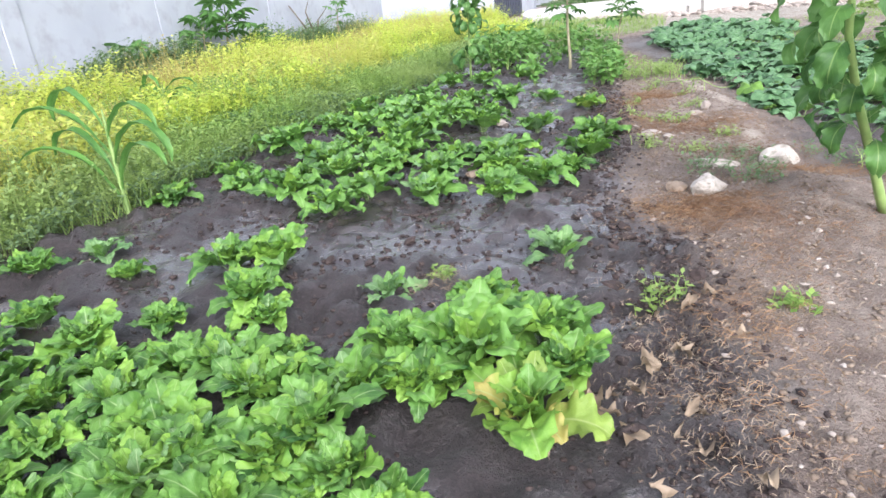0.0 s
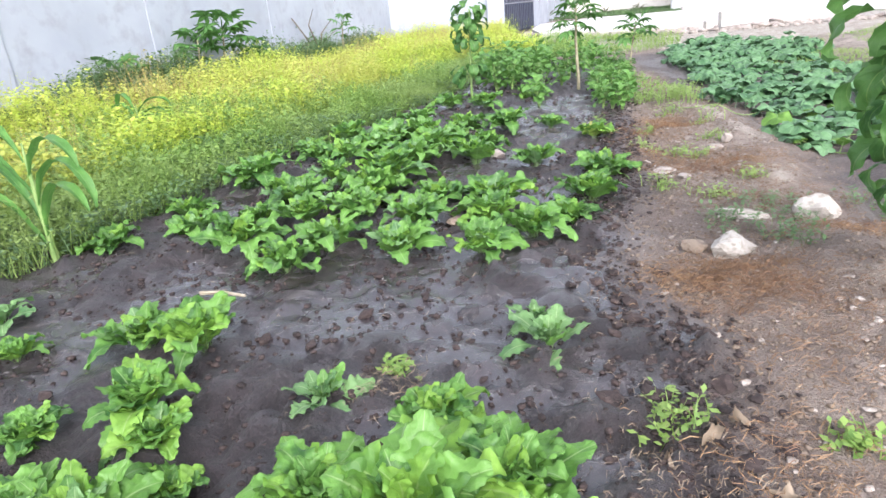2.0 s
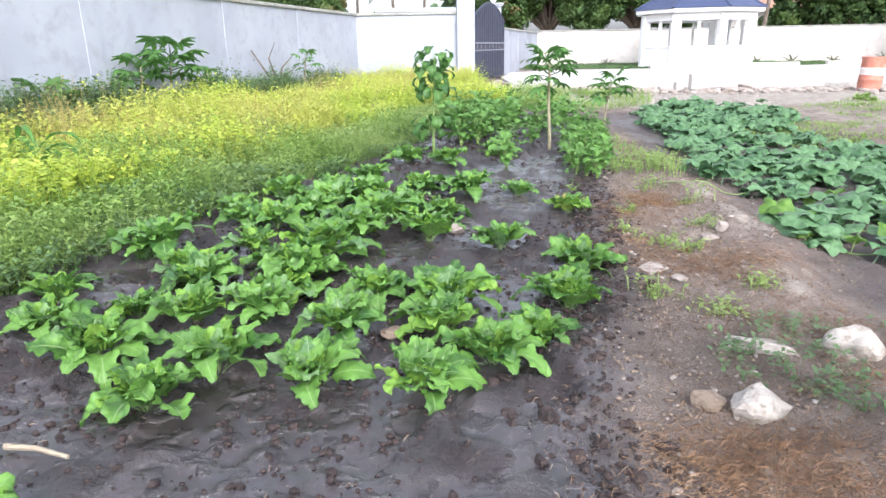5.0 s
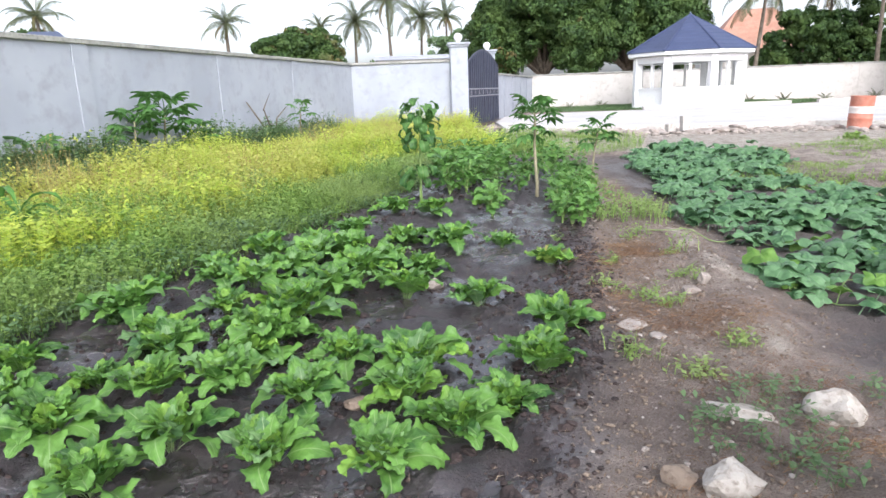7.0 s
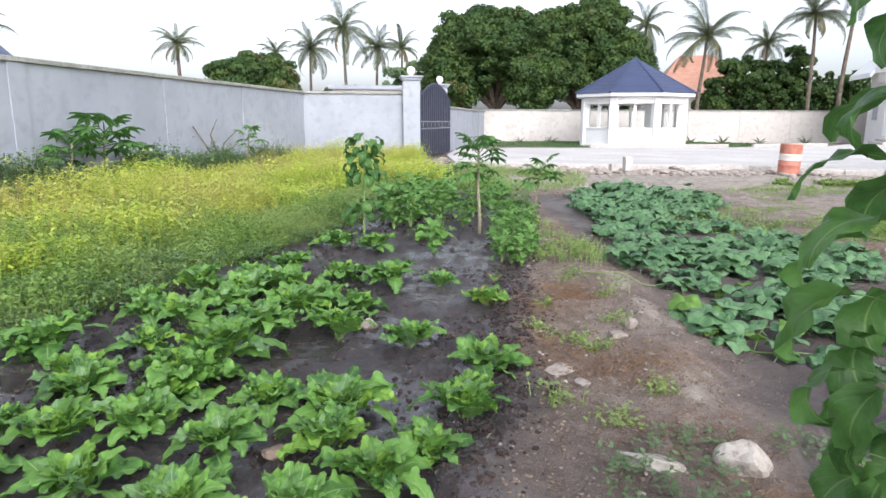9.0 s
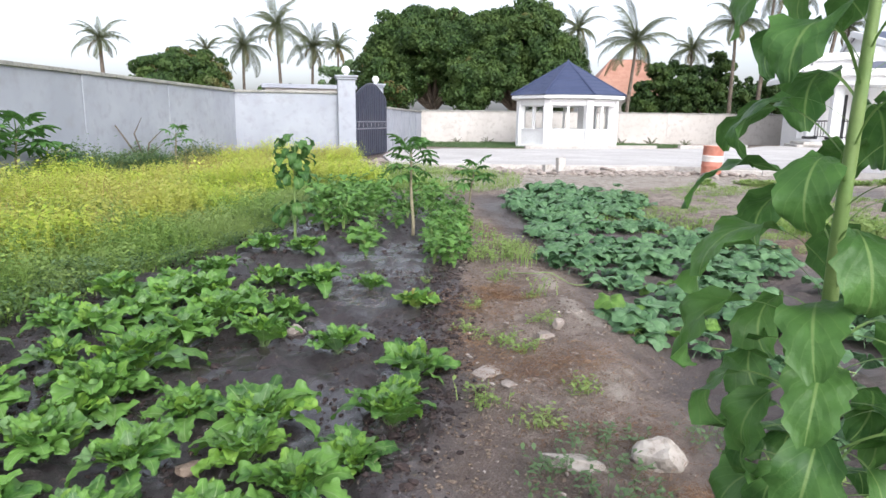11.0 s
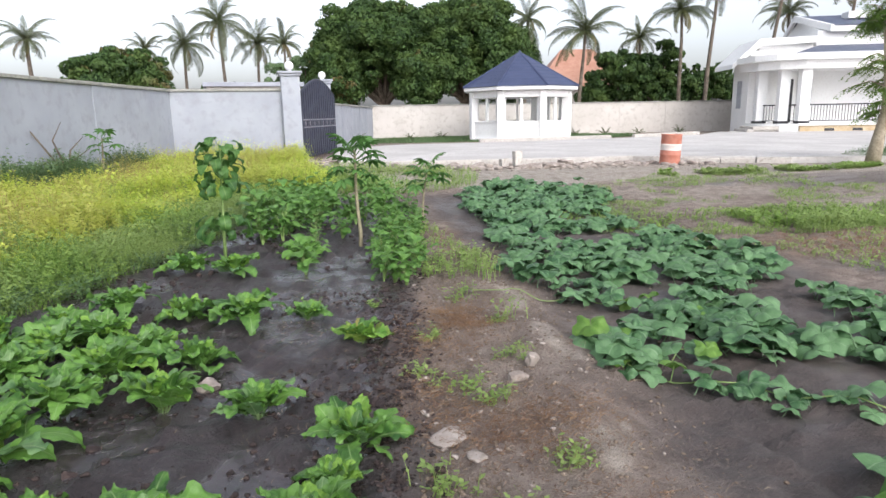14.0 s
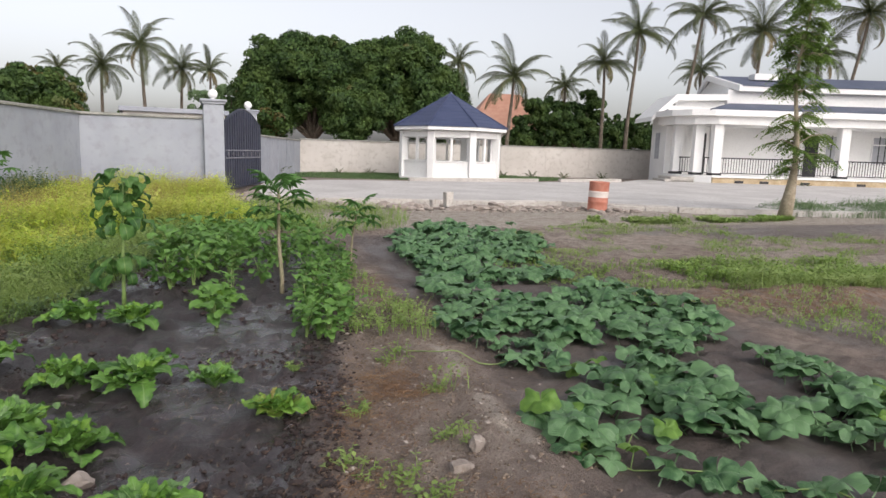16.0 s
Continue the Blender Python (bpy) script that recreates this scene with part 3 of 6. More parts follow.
# ---- house ----
def house():
    d = math.degrees(math.atan2(-0.332, 0.943))
    h = thing("house", "white single-storey house with a columned porch and slate-blue roof", "house", pose(32.6, 36.6, 0, 0, 0, d))
    part("plinth", box(-1.3, 0.0, -0.2, 18, 3.4, 0.52, 0.02), STONE_PLINTH, h, "tan stone plinth")
    part("porch_floor", box(-1.4, -0.1, 0.52, 18, 3.4, 0.66, 0.02), WHITE, h)
    bm = bmesh.new()
    ring = [(-1.4, -0.1), (-2.3, 0.5), (-3.1, 1.5), (-3.5, 3.4), (-1.4, 3.4)]
    f = bm.faces.new([bm.verts.new((x, y, -0.2)) for x, y in ring])
    mm = bmesh.ops.extrude_face_region(bm, geom=[f])
    bmesh.ops.translate(bm, verts=[v for v in mm["geom"] if isinstance(v, bmesh.types.BMVert)], vec=(0, 0, 0.84))
    bmesh.ops.recalc_face_normals(bm, faces=bm.faces)
    part("rounded_porch_end", bm, WHITE, h)
    for k, (x0, dep) in enumerate(((-3.6, 1.6), (-3.3, 1.2), (-3.0, 0.8))):
        part("step", box(-4.6 + 0.35 * k, 0.2, -0.1, -2.4, 2.6, 0.17 + 0.16 * k, 0.015), BLOCK, h)
    vent = mesh_of("vent", box(-0.28, -0.02, 0.2, 0.28, 0.01, 0.36), DARK_IN)
    for x in (0.4, 2.0, 4.6, 8.2, 10.4, 12.4, 15):
        part("vent", vent, DARK_IN, h, "dark plinth vent", at=pose(x, -0.01, 0))
    part("front_wall", box(-3.3, 3.4, -0.2, 18, 3.7, 5.2), WHITE, h)
    part("wing_wall", box(-3.3, 3.7, -0.2, 0.5, 6.4, 5.2), WHITE, h)
    part("upper_wall", box(1.0, 4.2, 4.6, 18, 10.5, 6.4), WHITE, h)
    col = mesh_of("column", box(-0.29, -0.29, 0.64, 0.29, 0.29, 3.85, 0.02), WHITE)
    foot = mesh_of("column_base", box(-0.34, -0.34, 0.64, 0.34, 0.34, 0.80, 0.02), BLACK_IRON)
    spots = [(-1.1, 0.35), (-2.0, 1.1), (-2.85, 2.4), (6.95, 0.35), (15.0, 0.35)]
    for x, y in spots:
        c = part("column", col, WHITE, h, at=pose(x, y, 0))
        part("column_base", foot, BLACK_IRON, c, "dark column base")
    # beam, fascia and porch roof following the rounded end
    line = [(-3.9, 3.4), (-3.5, 1.3), (-2.6, 0.3), (-1.3, -0.2), (18, -0.2)]
    for name, z0, z1, out, mat in (("porch_beam", 3.85, 4.35, 0.0, WHITE), ("porch_fascia", 4.35, 4.72, 0.35, WHITE)):
        bm = bmesh.new()
        pts = [(x - (out if x < 0 else 0), y - out) for x, y in line] + [(18, 3.4)]
        f = bm.faces.new([bm.verts.new((x, y, z0)) for x, y in pts])
        mm = bmesh.ops.extrude_face_region(bm, geom=[f])
        bmesh.ops.translate(bm, verts=[v for v in mm["geom"] if isinstance(v, bmesh.types.BMVert)], vec=(0, 0, z1 - z0))
        bmesh.ops.recalc_face_normals(bm, faces=bm.faces)
        part(name, bm, mat, h)
    bm = bmesh.new()
    eaves = [(-2.0, -0.45), (18, -0.6)]
    low = [bm.verts.new((x, y, 4.74)) for x, y in eaves]
    high = [bm.verts.new((x, 3.9, 5.5)) for x in (1.0, 18)]
    for i in range(len(eaves) - 1):
        bm.faces.new((low[i], low[i + 1], high[i + 1], high[i]))
    bmesh.ops.remove_doubles(bm, verts=bm.verts, dist=0.001)
    bmesh.ops.solidify(bm, geom=list(bm.faces), thickness=0.08)
    part("porch_roof", bm, TILE_HOUSE, h, "slate-blue porch roof")
    part("upper_fascia", box(1.72, 3.75, 6.3, 18, 3.95, 6.66, 0.03), WHITE, h)
    bm = bmesh.new()
    v = [bm.verts.new(p) for p in ((1.72, 3.7, 6.67), (18, 3.7, 6.67), (18, 7.6, 7.75), (1.0, 7.6, 7.75), (1.72, 11.4, 6.67), (18, 11.4, 6.67))]
    for f in ((0, 1, 2, 3), (3, 2, 5, 4)):
        bm.faces.new([v[i] for i in f])
    part("upper_roof", bm, TILE_HOUSE, h, "slate-blue upper roof")
    for ya, yb, za, zb in ((3.72, 7.6, 6.3, 7.38), (11.4, 7.6, 6.3, 7.38)):
        bm = bmesh.new()
        ends = ((1.55, ya, za), (0.8, yb, zb))
        f = bm.faces.new([bm.verts.new(p) for p in (ends[0], ends[1], (0.8, yb, zb + 0.42), (1.55, ya, za + 0.42))])
        mm = bmesh.ops.extrude_face_region(bm, geom=[f])
        bmesh.ops.translate(bm, verts=[q for q in mm["geom"] if isinstance(q, bmesh.types.BMVert)], vec=(0.2, 0, 0))
        bmesh.ops.recalc_face_normals(bm, faces=bm.faces)
        part("verge_board", bm, WHITE, h, "white gable verge board")
    bm = bmesh.new()
    f = bm.faces.new([bm.verts.new(p) for p in ((1.3, 4.2, 6.35), (1.3, 10.5, 6.35), (1.2, 7.6, 7.5))])
    mm = bmesh.ops.extrude_face_region(bm, geom=[f])
    bmesh.ops.translate(bm, verts=[q for q in mm["geom"] if isinstance(q, bmesh.types.BMVert)], vec=(0.3, 0, 0))
    bmesh.ops.recalc_face_normals(bm, faces=bm.faces)
    part("gable_wall", bm, WHITE, h)
    # wing roof: sloped white verge, then a level top
    bm = bmesh.new()
    prof = [(-4.5, 4.1), (-4.45, 4.4), (-2.9, 5.9), (0.58, 6.0), (0.58, 5.6), (-2.8, 5.5)]
    f = bm.faces.new([bm.verts.new((x, 3.0, z)) for x, z in prof])
    mm = bmesh.ops.extrude_face_region(bm, geom=[f])
    bmesh.ops.translate(bm, verts=[q for q in mm["geom"] if isinstance(q, bmesh.types.BMVert)], vec=(0, 3.8, 0))
    bmesh.ops.recalc_face_normals(bm, faces=bm.faces)
    part("wing_roof", bm, WHITE, h, "white-edged wing roof")
    part("wing_gable", box(-2.8, 3.5, 5.2, 0.5, 3.72, 5.58), WHITE, h)
    # windows and door
    for x, w, z0, z1 in ((0.2, 0.95, 1.6, 3.5), (8.2, 1.2, 1.6, 3.5), (11.5, 1.4, 1.6, 3.5)):
        win = part("window", box(x - w / 2, 3.36, z0, x + w / 2, 3.4, z1), WHITE, h)
        part("recess", box(x - w / 2 + 0.07, 3.345, z0 + 0.07, x + w / 2 - 0.07, 3.36, z1 - 0.07), CURTAIN, win, "grey curtained window")
        for k in (0.0, 0.34, 0.66, 1.0):
            part("window_bar", box(x - w / 2 + k * (w - 0.06), 3.32, z0, x - w / 2 + k * (w - 0.06) + 0.06, 3.345, z1), DARK_IN if 0 < k < 1 else WHITE, win)
        part("transom", box(x - w / 2, 3.318, z1 - 0.6, x + w / 2, 3.34, z1 - 0.52), WHITE, win)
    for x in (-1.0, 6.7):
        part("door", box(x - 0.45, 3.35, 0.66, x + 0.45, 3.4, 3.4), DARK_IN, h, "dark panelled door")
    part("wing_window", box(-3.34, 4.6, 1.6, -3.3, 5.4, 3.4), CURTAIN, h, "grey curtained window")
    for x0, x1, y0, y1 in ((-0.8, 6.65, 0.2, 0.2), (7.25, 14.7, 0.2, 0.2), (15.3, 18, 0.2, 0.2), (-1.3, -1.9, 0.5, 1.0), (-2.1, -2.8, 1.4, 2.2)):
        m, length = along((x0, y0), (x1, y1))
        rail = part("railing", box(0, -0.03, 1.72, length, 0.03, 1.79), BLACK_IRON, h, "black iron railing", at=m)
        part("bottom_rail", box(0, -0.02, 0.78, length, 0.02, 0.83), BLACK_IRON, rail)
        n = int(length / 0.17)
        bal = mesh_of("baluster", box(-0.014, -0.014, 0.8, 0.014, 0.014, 1.75), BLACK_IRON)
        for i in range(n + 1):
            part("baluster", bal, BLACK_IRON, rail, at=pose(i * length / n, 0, 0))
    part("roof_panel", box(3.4, 5.6, 7.3, 5.2, 6.6, 7.75, 0.03), WHITE, h, "white panel on the roof")
    return h


house()


def far_house(name, label, x, y, turn, w, d, wall_h, roof_h, roof_mat):
    h = thing(name, label, "house", pose(x, y, 0, 0, 0, turn))
    part("wall", box(-w / 2, -d / 2, -0.2, w / 2, d / 2, wall_h), FARWALL, h)
    bm = bmesh.new()
    o = 0.6
    a = [bm.verts.new(p) for p in ((-w / 2 - o, -d / 2 - o, wall_h), (w / 2 + o, -d / 2 - o, wall_h), (w / 2 + o, d / 2 + o, wall_h), (-w / 2 - o, d / 2 + o, wall_h), (-w / 5, 0, wall_h + roof_h), (w / 5, 0, wall_h + roof_h))]
    for f in ((0, 1, 5, 4), (1, 2, 5), (2, 3, 4, 5), (3, 0, 4), (3, 2, 1, 0)):
        bm.faces.new([a[i] for i in f])
    part("roof", bm, roof_mat, h)
    for k in (-0.3, 0.05, 0.32):
        win = part("window", box(k * w - 0.6, -d / 2 - 0.03, 1.0, k * w + 0.6, -d / 2, 2.3), WHITE, h)
        part("pane", box(k * w - 0.5, -d / 2 - 0.045, 1.1, k * w + 0.5, -d / 2 - 0.03, 2.2), DARK_IN, win)


far_house("red_roofed_house", "cream house with a faded red hipped roof beyond the wall", 33.4, 73.5, -12, 9, 8, 4.3, 4.2, RED_ROOF)
far_house("blue_roofed_house", "distant house with a dark roof beyond the boundary wall", -25.4, 47.0, 20, 4.2, 4.2, 4.2, 2.0, TILE_HOUSE)
low = thing("outbuilding", "low flat-roofed plastered building behind the wall", "building", pose(-0.6, 45, 0, 0, 0, 6))
part("wall", box(-2.6, -2, -0.2, 2.6, 2, 3.3), FARWALL, low)
part("flat_roof", box(-2.8, -2.2, 3.3, 2.8, 2.2, 3.55, 0.02), PLASTER, low)


# ---- barrel, stones and rubble ----
def barrel(x, y):
    b = thing("barrel", "faded red and white steel drum standing on the sandy ground", "barrel", pose(x, y, gz(x, y), 1.5, 1, 40))
    prof = [(0.0, 0.285), (0.02, 0.295), (0.27, 0.287), (0.29, 0.298), (0.31, 0.287), (0.36, 0.287)]
    for name, sect, mat in (
        ("lower_band", [(0.0, 0.28), (0.015, 0.294), (0.04, 0.287), (0.26, 0.287), (0.28, 0.298), (0.30, 0.298), (0.32, 0.287), (0.42, 0.287)], DRUM_RED),
        ("white_band", [(0.42, 0.288), (0.55, 0.288), (0.565, 0.298), (0.585, 0.298), (0.60, 0.288)], DRUM_WHITE),
        ("upper_band", [(0.60, 0.287), (0.84, 0.287), (0.86, 0.295), (0.88, 0.295), (0.88, 0.28), (0.86, 0.27), (0.85, 0.0)], DRUM_RED)):
        bm = bmesh.new()
        rings = [[bm.verts.new((max(rr, 0.001) * math.cos(k * math.tau / 28), max(rr, 0.001) * math.sin(k * math.tau / 28), z)) for k in range(28)] for z, rr in sect]
        for lo, hi in zip(rings, rings[1:]):
            for k in range(28):
                bm.faces.new((lo[k], lo[(k + 1) % 28], hi[(k + 1) % 28], hi[k]))
        part(name, bm, mat, b, smooth=True)


barrel(12.3, 20.6)


def stone_mesh(name, sx, sy, sz, mat, seed, cuts=2, rough=0.28):
    bm = bmesh.new()
    bmesh.ops.create_icosphere(bm, subdivisions=cuts, radius=1.0)
    r = rng(seed)
    off = Vector((r.uniform(0, 50), r.uniform(0, 50), r.uniform(0, 50)))
    planes = [Vector((r.uniform(-1, 1), r.uniform(-1, 1), r.uniform(-0.6, 1))).normalized() for _ in range(6)]
    for v in bm.verts:
        for n in planes:
            over = v.co.dot(n) - 0.68
            if over > 0:
                v.co -= n * over * 0.9
        v.co *= 1 + rough * (noise.noise(v.co * 1.4 + off)) + 0.07 * noise.noise(v.co * 5 + off)
        v.co = Vector((v.co.x * sx, v.co.y * sy, v.co.z * sz))
    return mesh_of(name, bm, mat)


def stone(x, y, sx, sy, sz, seed, turn=0, mat=None, label="pale limestone rock lying on the dry earth", sink=0.35, tilt=0):
    ob = new("rock", stone_mesh("rock", sx, sy, sz, mat or ROCK, seed, 3))
    ob.matrix_basis = pose(x, y, gz(x, y) + sz * (1 - sink * 1.5), tilt, 0, turn)
    return tagged(ob, label, "rock")


stone(2.18, 5.0, 0.125, 0.09, 0.085, 3, 15, label="pale pointed limestone rock on the straw-covered earth", sink=0.62, tilt=-12)
stone(2.85, 5.47, 0.12, 0.09, 0.105, 8, -25, label="pale blocky limestone rock beside low weeds", sink=0.58)
stone(2.42, 5.5, 0.16, 0.065, 0.04, 12, -28, label="flat pale limestone slab half sunk in the earth", sink=0.66)
stone(2.02, 5.03, 0.07, 0.06, 0.04, 14, 0, DRYCLOD, label="small grey rock beside a larger one")
stone(1.05, 7.55, 0.075, 0.06, 0.055, 17, 20, RUBBLE, label="small squarish stone among the mustard plants")
stone(2.98, 7.3, 0.05, 0.04, 0.06, 19, 50, RUBBLE, label="small upright stone on the sandy path")
stone(2.83, 7.15, 0.07, 0.05, 0.035, 23, 10, RUBBLE, label="small flat stone on the sandy path")
stone(2.28, 6.6, 0.13, 0.10, 0.022, 29, 30, RUBBLE, sink=0.6, label="flat pale stone sunk into the path edge")
stone(2.36, 6.36, 0.06, 0.05, 0.02, 31, 80, RUBBLE, sink=0.6, label="flat pale stone sunk into the path edge")
stone(0.74, 5.62, 0.06, 0.045, 0.03, 33, 10, DRYCLOD, label="small flat stone between mustard plants")

r = rng(77)
for i in range(46):
    k = r.random()
    x, y = (r.uniform(4.5, 9.8), 0) if i < 30 else (r.uniform(1.9, 3.4), 0)
    y = (23.0 - 0.2 * (x - 4.5) - r.uniform(0.25, 1.5)) if i < 30 else r.uniform(24.6, 27.2)
    s = r.uniform(0.09, 0.26)
    ob = new("rubble_stone", stone_mesh("rubble_stone", s * r.uniform(0.8, 1.5), s, s * r.uniform(0.35, 0.7), RUBBLE, 200 + i, 2))
    ob.matrix_basis = pose(x, y, gz(x, y) + s * 0.2, r.uniform(-15, 15), r.uniform(-15, 15), r.uniform(0, 360))
    tagged(ob, "broken pale building stone lying by the drive edge" if i < 30 else "broken stone heaped by the gate", "stone", "rubble")
for i in range(14):
    x, y = r.uniform(-2.0, 0.9), r.uniform(26.4, 27.1)
    s = r.uniform(0.08, 0.2)
    ob = new("rubble_stone", stone_mesh("rubble_stone", s * 1.3, s, s * 0.6, BARK_DARK, 300 + i, 2))
    ob.matrix_basis = pose(x, y, gz(x, y) + s * 0.3, r.uniform(-15, 15), r.uniform(-15, 15), r.uniform(0, 360))
    tagged(ob, "dark stone of a low heap at the wall's foot", "stone", "heap at the wall")
for x, y, hgt in ((7.9, 21.4, 0.5), (7.55, 21.6, 0.28)):
    b = box(-0.12, -0.1, -0.05, 0.12, 0.1, hgt, 0.015)
    ob = new("concrete_block", mesh_of("concrete_block", b, BLOCK))
    ob.matrix_basis = pose(x, y, gz(x, y), 2, -3, 12)
    tagged(ob, "rough concrete block standing on end by the drive edge", "block")


# ---- leaves ----
def blade(name, length, width, mat, seed, petiole=0.25, droop=1.1, lobes=0.0, lobe_n=5, wave=0.02, point=1.0, cup=0.25, segs=10, cross=3, start=0.0):
    """A leaf along +y from its stalk: length with the stalk, half a fold, a drooping tip, lobed and waved margins; UV: across, along."""
    r = rng(seed)
    bm = bmesh.new()
    uv = bm.loops.layers.uv.new("UVMap")
    ph = [r.uniform(0, 6.28) for _ in range(6)]
    y = z = 0.0
    ang = start
    rows, ss = [], []
    n = segs + 3
    for i in range(n + 1):
        s = i / n
        if s < petiole:
            half = 0.012 + 0.02 * s
        else:
            q = (s - petiole) / (1 - petiole)
            half = width / 2 * (math.sin(math.pi * min(1, q ** (0.75 / point)) * 0.93 + 0.10) ** 0.75)
            half *= 1 + lobes * math.sin(q * lobe_n * math.tau + ph[0])
            half = max(half, 0.006)
        half = half if s >= petiole else half * length * 0.6
        row = []
        for j in range(-cross, cross + 1):
            a = j / cross
            fade = 0 if s < petiole else 1
            edge = 1 + (0.11 * math.sin(s * 53 + a * 2 + ph[1]) + 0.07 * math.sin(s * 97 + ph[5])) * abs(a) ** 3 * fade * (1 if lobes else 0.3)
            lift = cup * abs(a) * half + wave * math.sin(s * 17 + ph[2] + a * 2.5) * a * a * fade + wave * 0.6 * math.sin(s * 31 + ph[3] - a * 4) * abs(a) * fade
            nrm = (-math.sin(ang), math.cos(ang))
            row.append(bm.verts.new((a * half * edge, y + nrm[0] * lift, z + nrm[1] * lift)))
        rows.append(row)
        ss.append(s)
        y += math.cos(ang) * length / n
        z += math.sin(ang) * length / n
        ang -= droop / n * (0.4 + 1.6 * s)
    for i in range(n):
        for j in range(2 * cross):
            f = bm.faces.new((rows[i][j], rows[i][j + 1], rows[i + 1][j + 1], rows[i + 1][j]))
            for loop, (a, b) in zip(f.loops, ((j, i), (j + 1, i), (j + 1, i + 1), (j, i + 1))):
                u = a / (2 * cross)
                loop[uv].uv = (0.5 if ss[b] < petiole else u, ss[b])
    return mesh_of(name, bm, mat, True)


def round_leaf(name, radius, mat, seed, corners=5, depth=0.14, stalk=0.2, wave=0.02, sides=25):
    """A broad, angled leaf on a stalk that rises from the origin; the blade lies near level."""
    r = rng(seed)
    bm = bmesh.new()
    uv = bm.loops.layers.uv.new("UVMap")
    p0, p1 = r.uniform(0, 6.28), r.uniform(0, 6.28)
    hub = bm.verts.new((0, 0, stalk - 0.02))
    rings = []
    for k in (0.35, 0.7, 1.0):
        ring = []
        for i in range(sides):
            a = -math.pi / 2 + 0.10 + (math.tau - 0.20) * i / (sides - 1)
            rr = radius * k * (1 + k * depth * math.cos(corners * (a - math.pi / 2)) + 0.035 * k * math.sin(17 * a + p0))
            zz = stalk + 0.10 * radius * k - 0.30 * radius * k * k * k + wave * k * math.sin(3 * a + p1) + 0.5 * wave * k * math.sin(7 * a + p0)
            ring.append(bm.verts.new((rr * math.cos(a), rr * math.sin(a), zz)))
        rings.append(ring)

    def put(f, us):
        for loop, t in zip(f.loops, us):
            loop[uv].uv = t

    for i in range(sides - 1):
        c0, c1 = abs((i / (sides - 1) * 5) % 1 - 0.5), abs(((i + 1) / (sides - 1) * 5) % 1 - 0.5)
        c0, c1 = 1.0 - c0, 1.0 - c1
        put(bm.faces.new((hub, rings[0][i], rings[0][i + 1])), ((0.5, 0), (c0, 0.35), (c1, 0.35)))
        for lo, hi, k in ((0, 1, 0.35), (1, 2, 0.7)):
            put(bm.faces.new((rings[lo][i], rings[hi][i], rings[hi][i + 1], rings[lo][i + 1])), ((c0, k), (c0, k + 0.33), (c1, k + 0.33), (c1, k)))
    # stalk
    a, b = Vector((r.uniform(-0.05, 0.05), r.uniform(-0.1, 0.0), 0)), Vector((0, 0, stalk - 0.02))
    for k in range(3):
        t0, t1 = k * math.tau / 3, (k + 1) * math.tau / 3
        q = [bm.verts.new(p + Vector((0.005 * math.cos(t), 0.005 * math.sin(t), 0))) for p, t in ((a, t0), (a, t1), (b, t1), (b, t0))]
        put(bm.faces.new(q), ((0.5, 0), (0.5, 0), (0.5, 0.2), (0.5, 0.2)))
    return mesh_of(name, bm, mat, True)


def lean(az, elev, roll=0.0, out=0.0, up=0.0):
    """The pose of a leaf that leaves the plant's middle towards az, raised by elev degrees."""
    return pose(0, 0, up, 0, 0, az) @ pose(0, out, 0, elev, 0, 0) @ pose(0, 0, 0, 0, roll, 0)


def leaf_kinds(mat, seed, n, wide, lobes, length=0.28):
    """Leaves of one colour: ovate, scalloped, folded and drooping in different degrees."""
    return [blade("leaf", length * (0.88 + 0.07 * (k % 4)), wide + 0.014 * (k % 3), mat, seed + k, petiole=0.27 + 0.05 * (k % 2), droop=0.5 + 0.5 * (k % 4),
                  lobes=lobes + 0.03 * (k % 3), lobe_n=4 + k % 2, wave=0.007 + 0.005 * (k % 3), point=1.1 + 0.15 * (k % 2), cup=0.05 + 0.16 * (k % 3), segs=25, cross=4, start=0.15) for k in range(n)]


BROAD = leaf_kinds(MUSTARD, 24, 6, 0.125, 0.02, 0.29) + leaf_kinds(MUSTARD_LIT, 84, 3, 0.125, 0.02, 0.28)
# The two greyish kinds carry a painted sheen among the green leaves.
LEAVES = leaf_kinds(MUSTARD, 44, 8, 0.108, 0.055, 0.30) + leaf_kinds(MUSTARD_GREY_SHEEN, 104, 2, 0.105, 0.06, 0.28) + leaf_kinds(MUSTARD_LIT, 94, 3, 0.104, 0.05, 0.28)
LEAVES_PALE = leaf_kinds(MUSTARD_PALE, 60, 5, 0.118, 0.05, 0.28)
LEAVES_GREY = leaf_kinds(MUSTARD_GREY_SHEEN, 70, 4, 0.115, 0.07, 0.29)


def mustard(seed, size, meshes, count, label, group, flat=0.0):
    """A rosette of stalked, lobed leaves: upright in the middle, spread and drooping outside."""
    r = rng(seed)
    plant = thing("mustard_plant", label, "plant", pose(0, 0, 0), group)
    for i in range(count):
        k = i / (count - 1)
        me = r.choice(meshes)
        s = size / 0.45 * (0.60 + 0.36 * k + r.uniform(-0.1, 0.1))
        m = lean(i * 137.5 + r.uniform(-20, 20), 90 - (44 + flat) * k + r.uniform(-15, 12), r.uniform(-30, 30), 0.012 * size + 0.02 * k, 0.005)
        part("leaf", me, MUSTARD, plant, at=m @ Matrix.Diagonal((s * r.uniform(0.9, 1.15), s, s, 1)))
    return plant


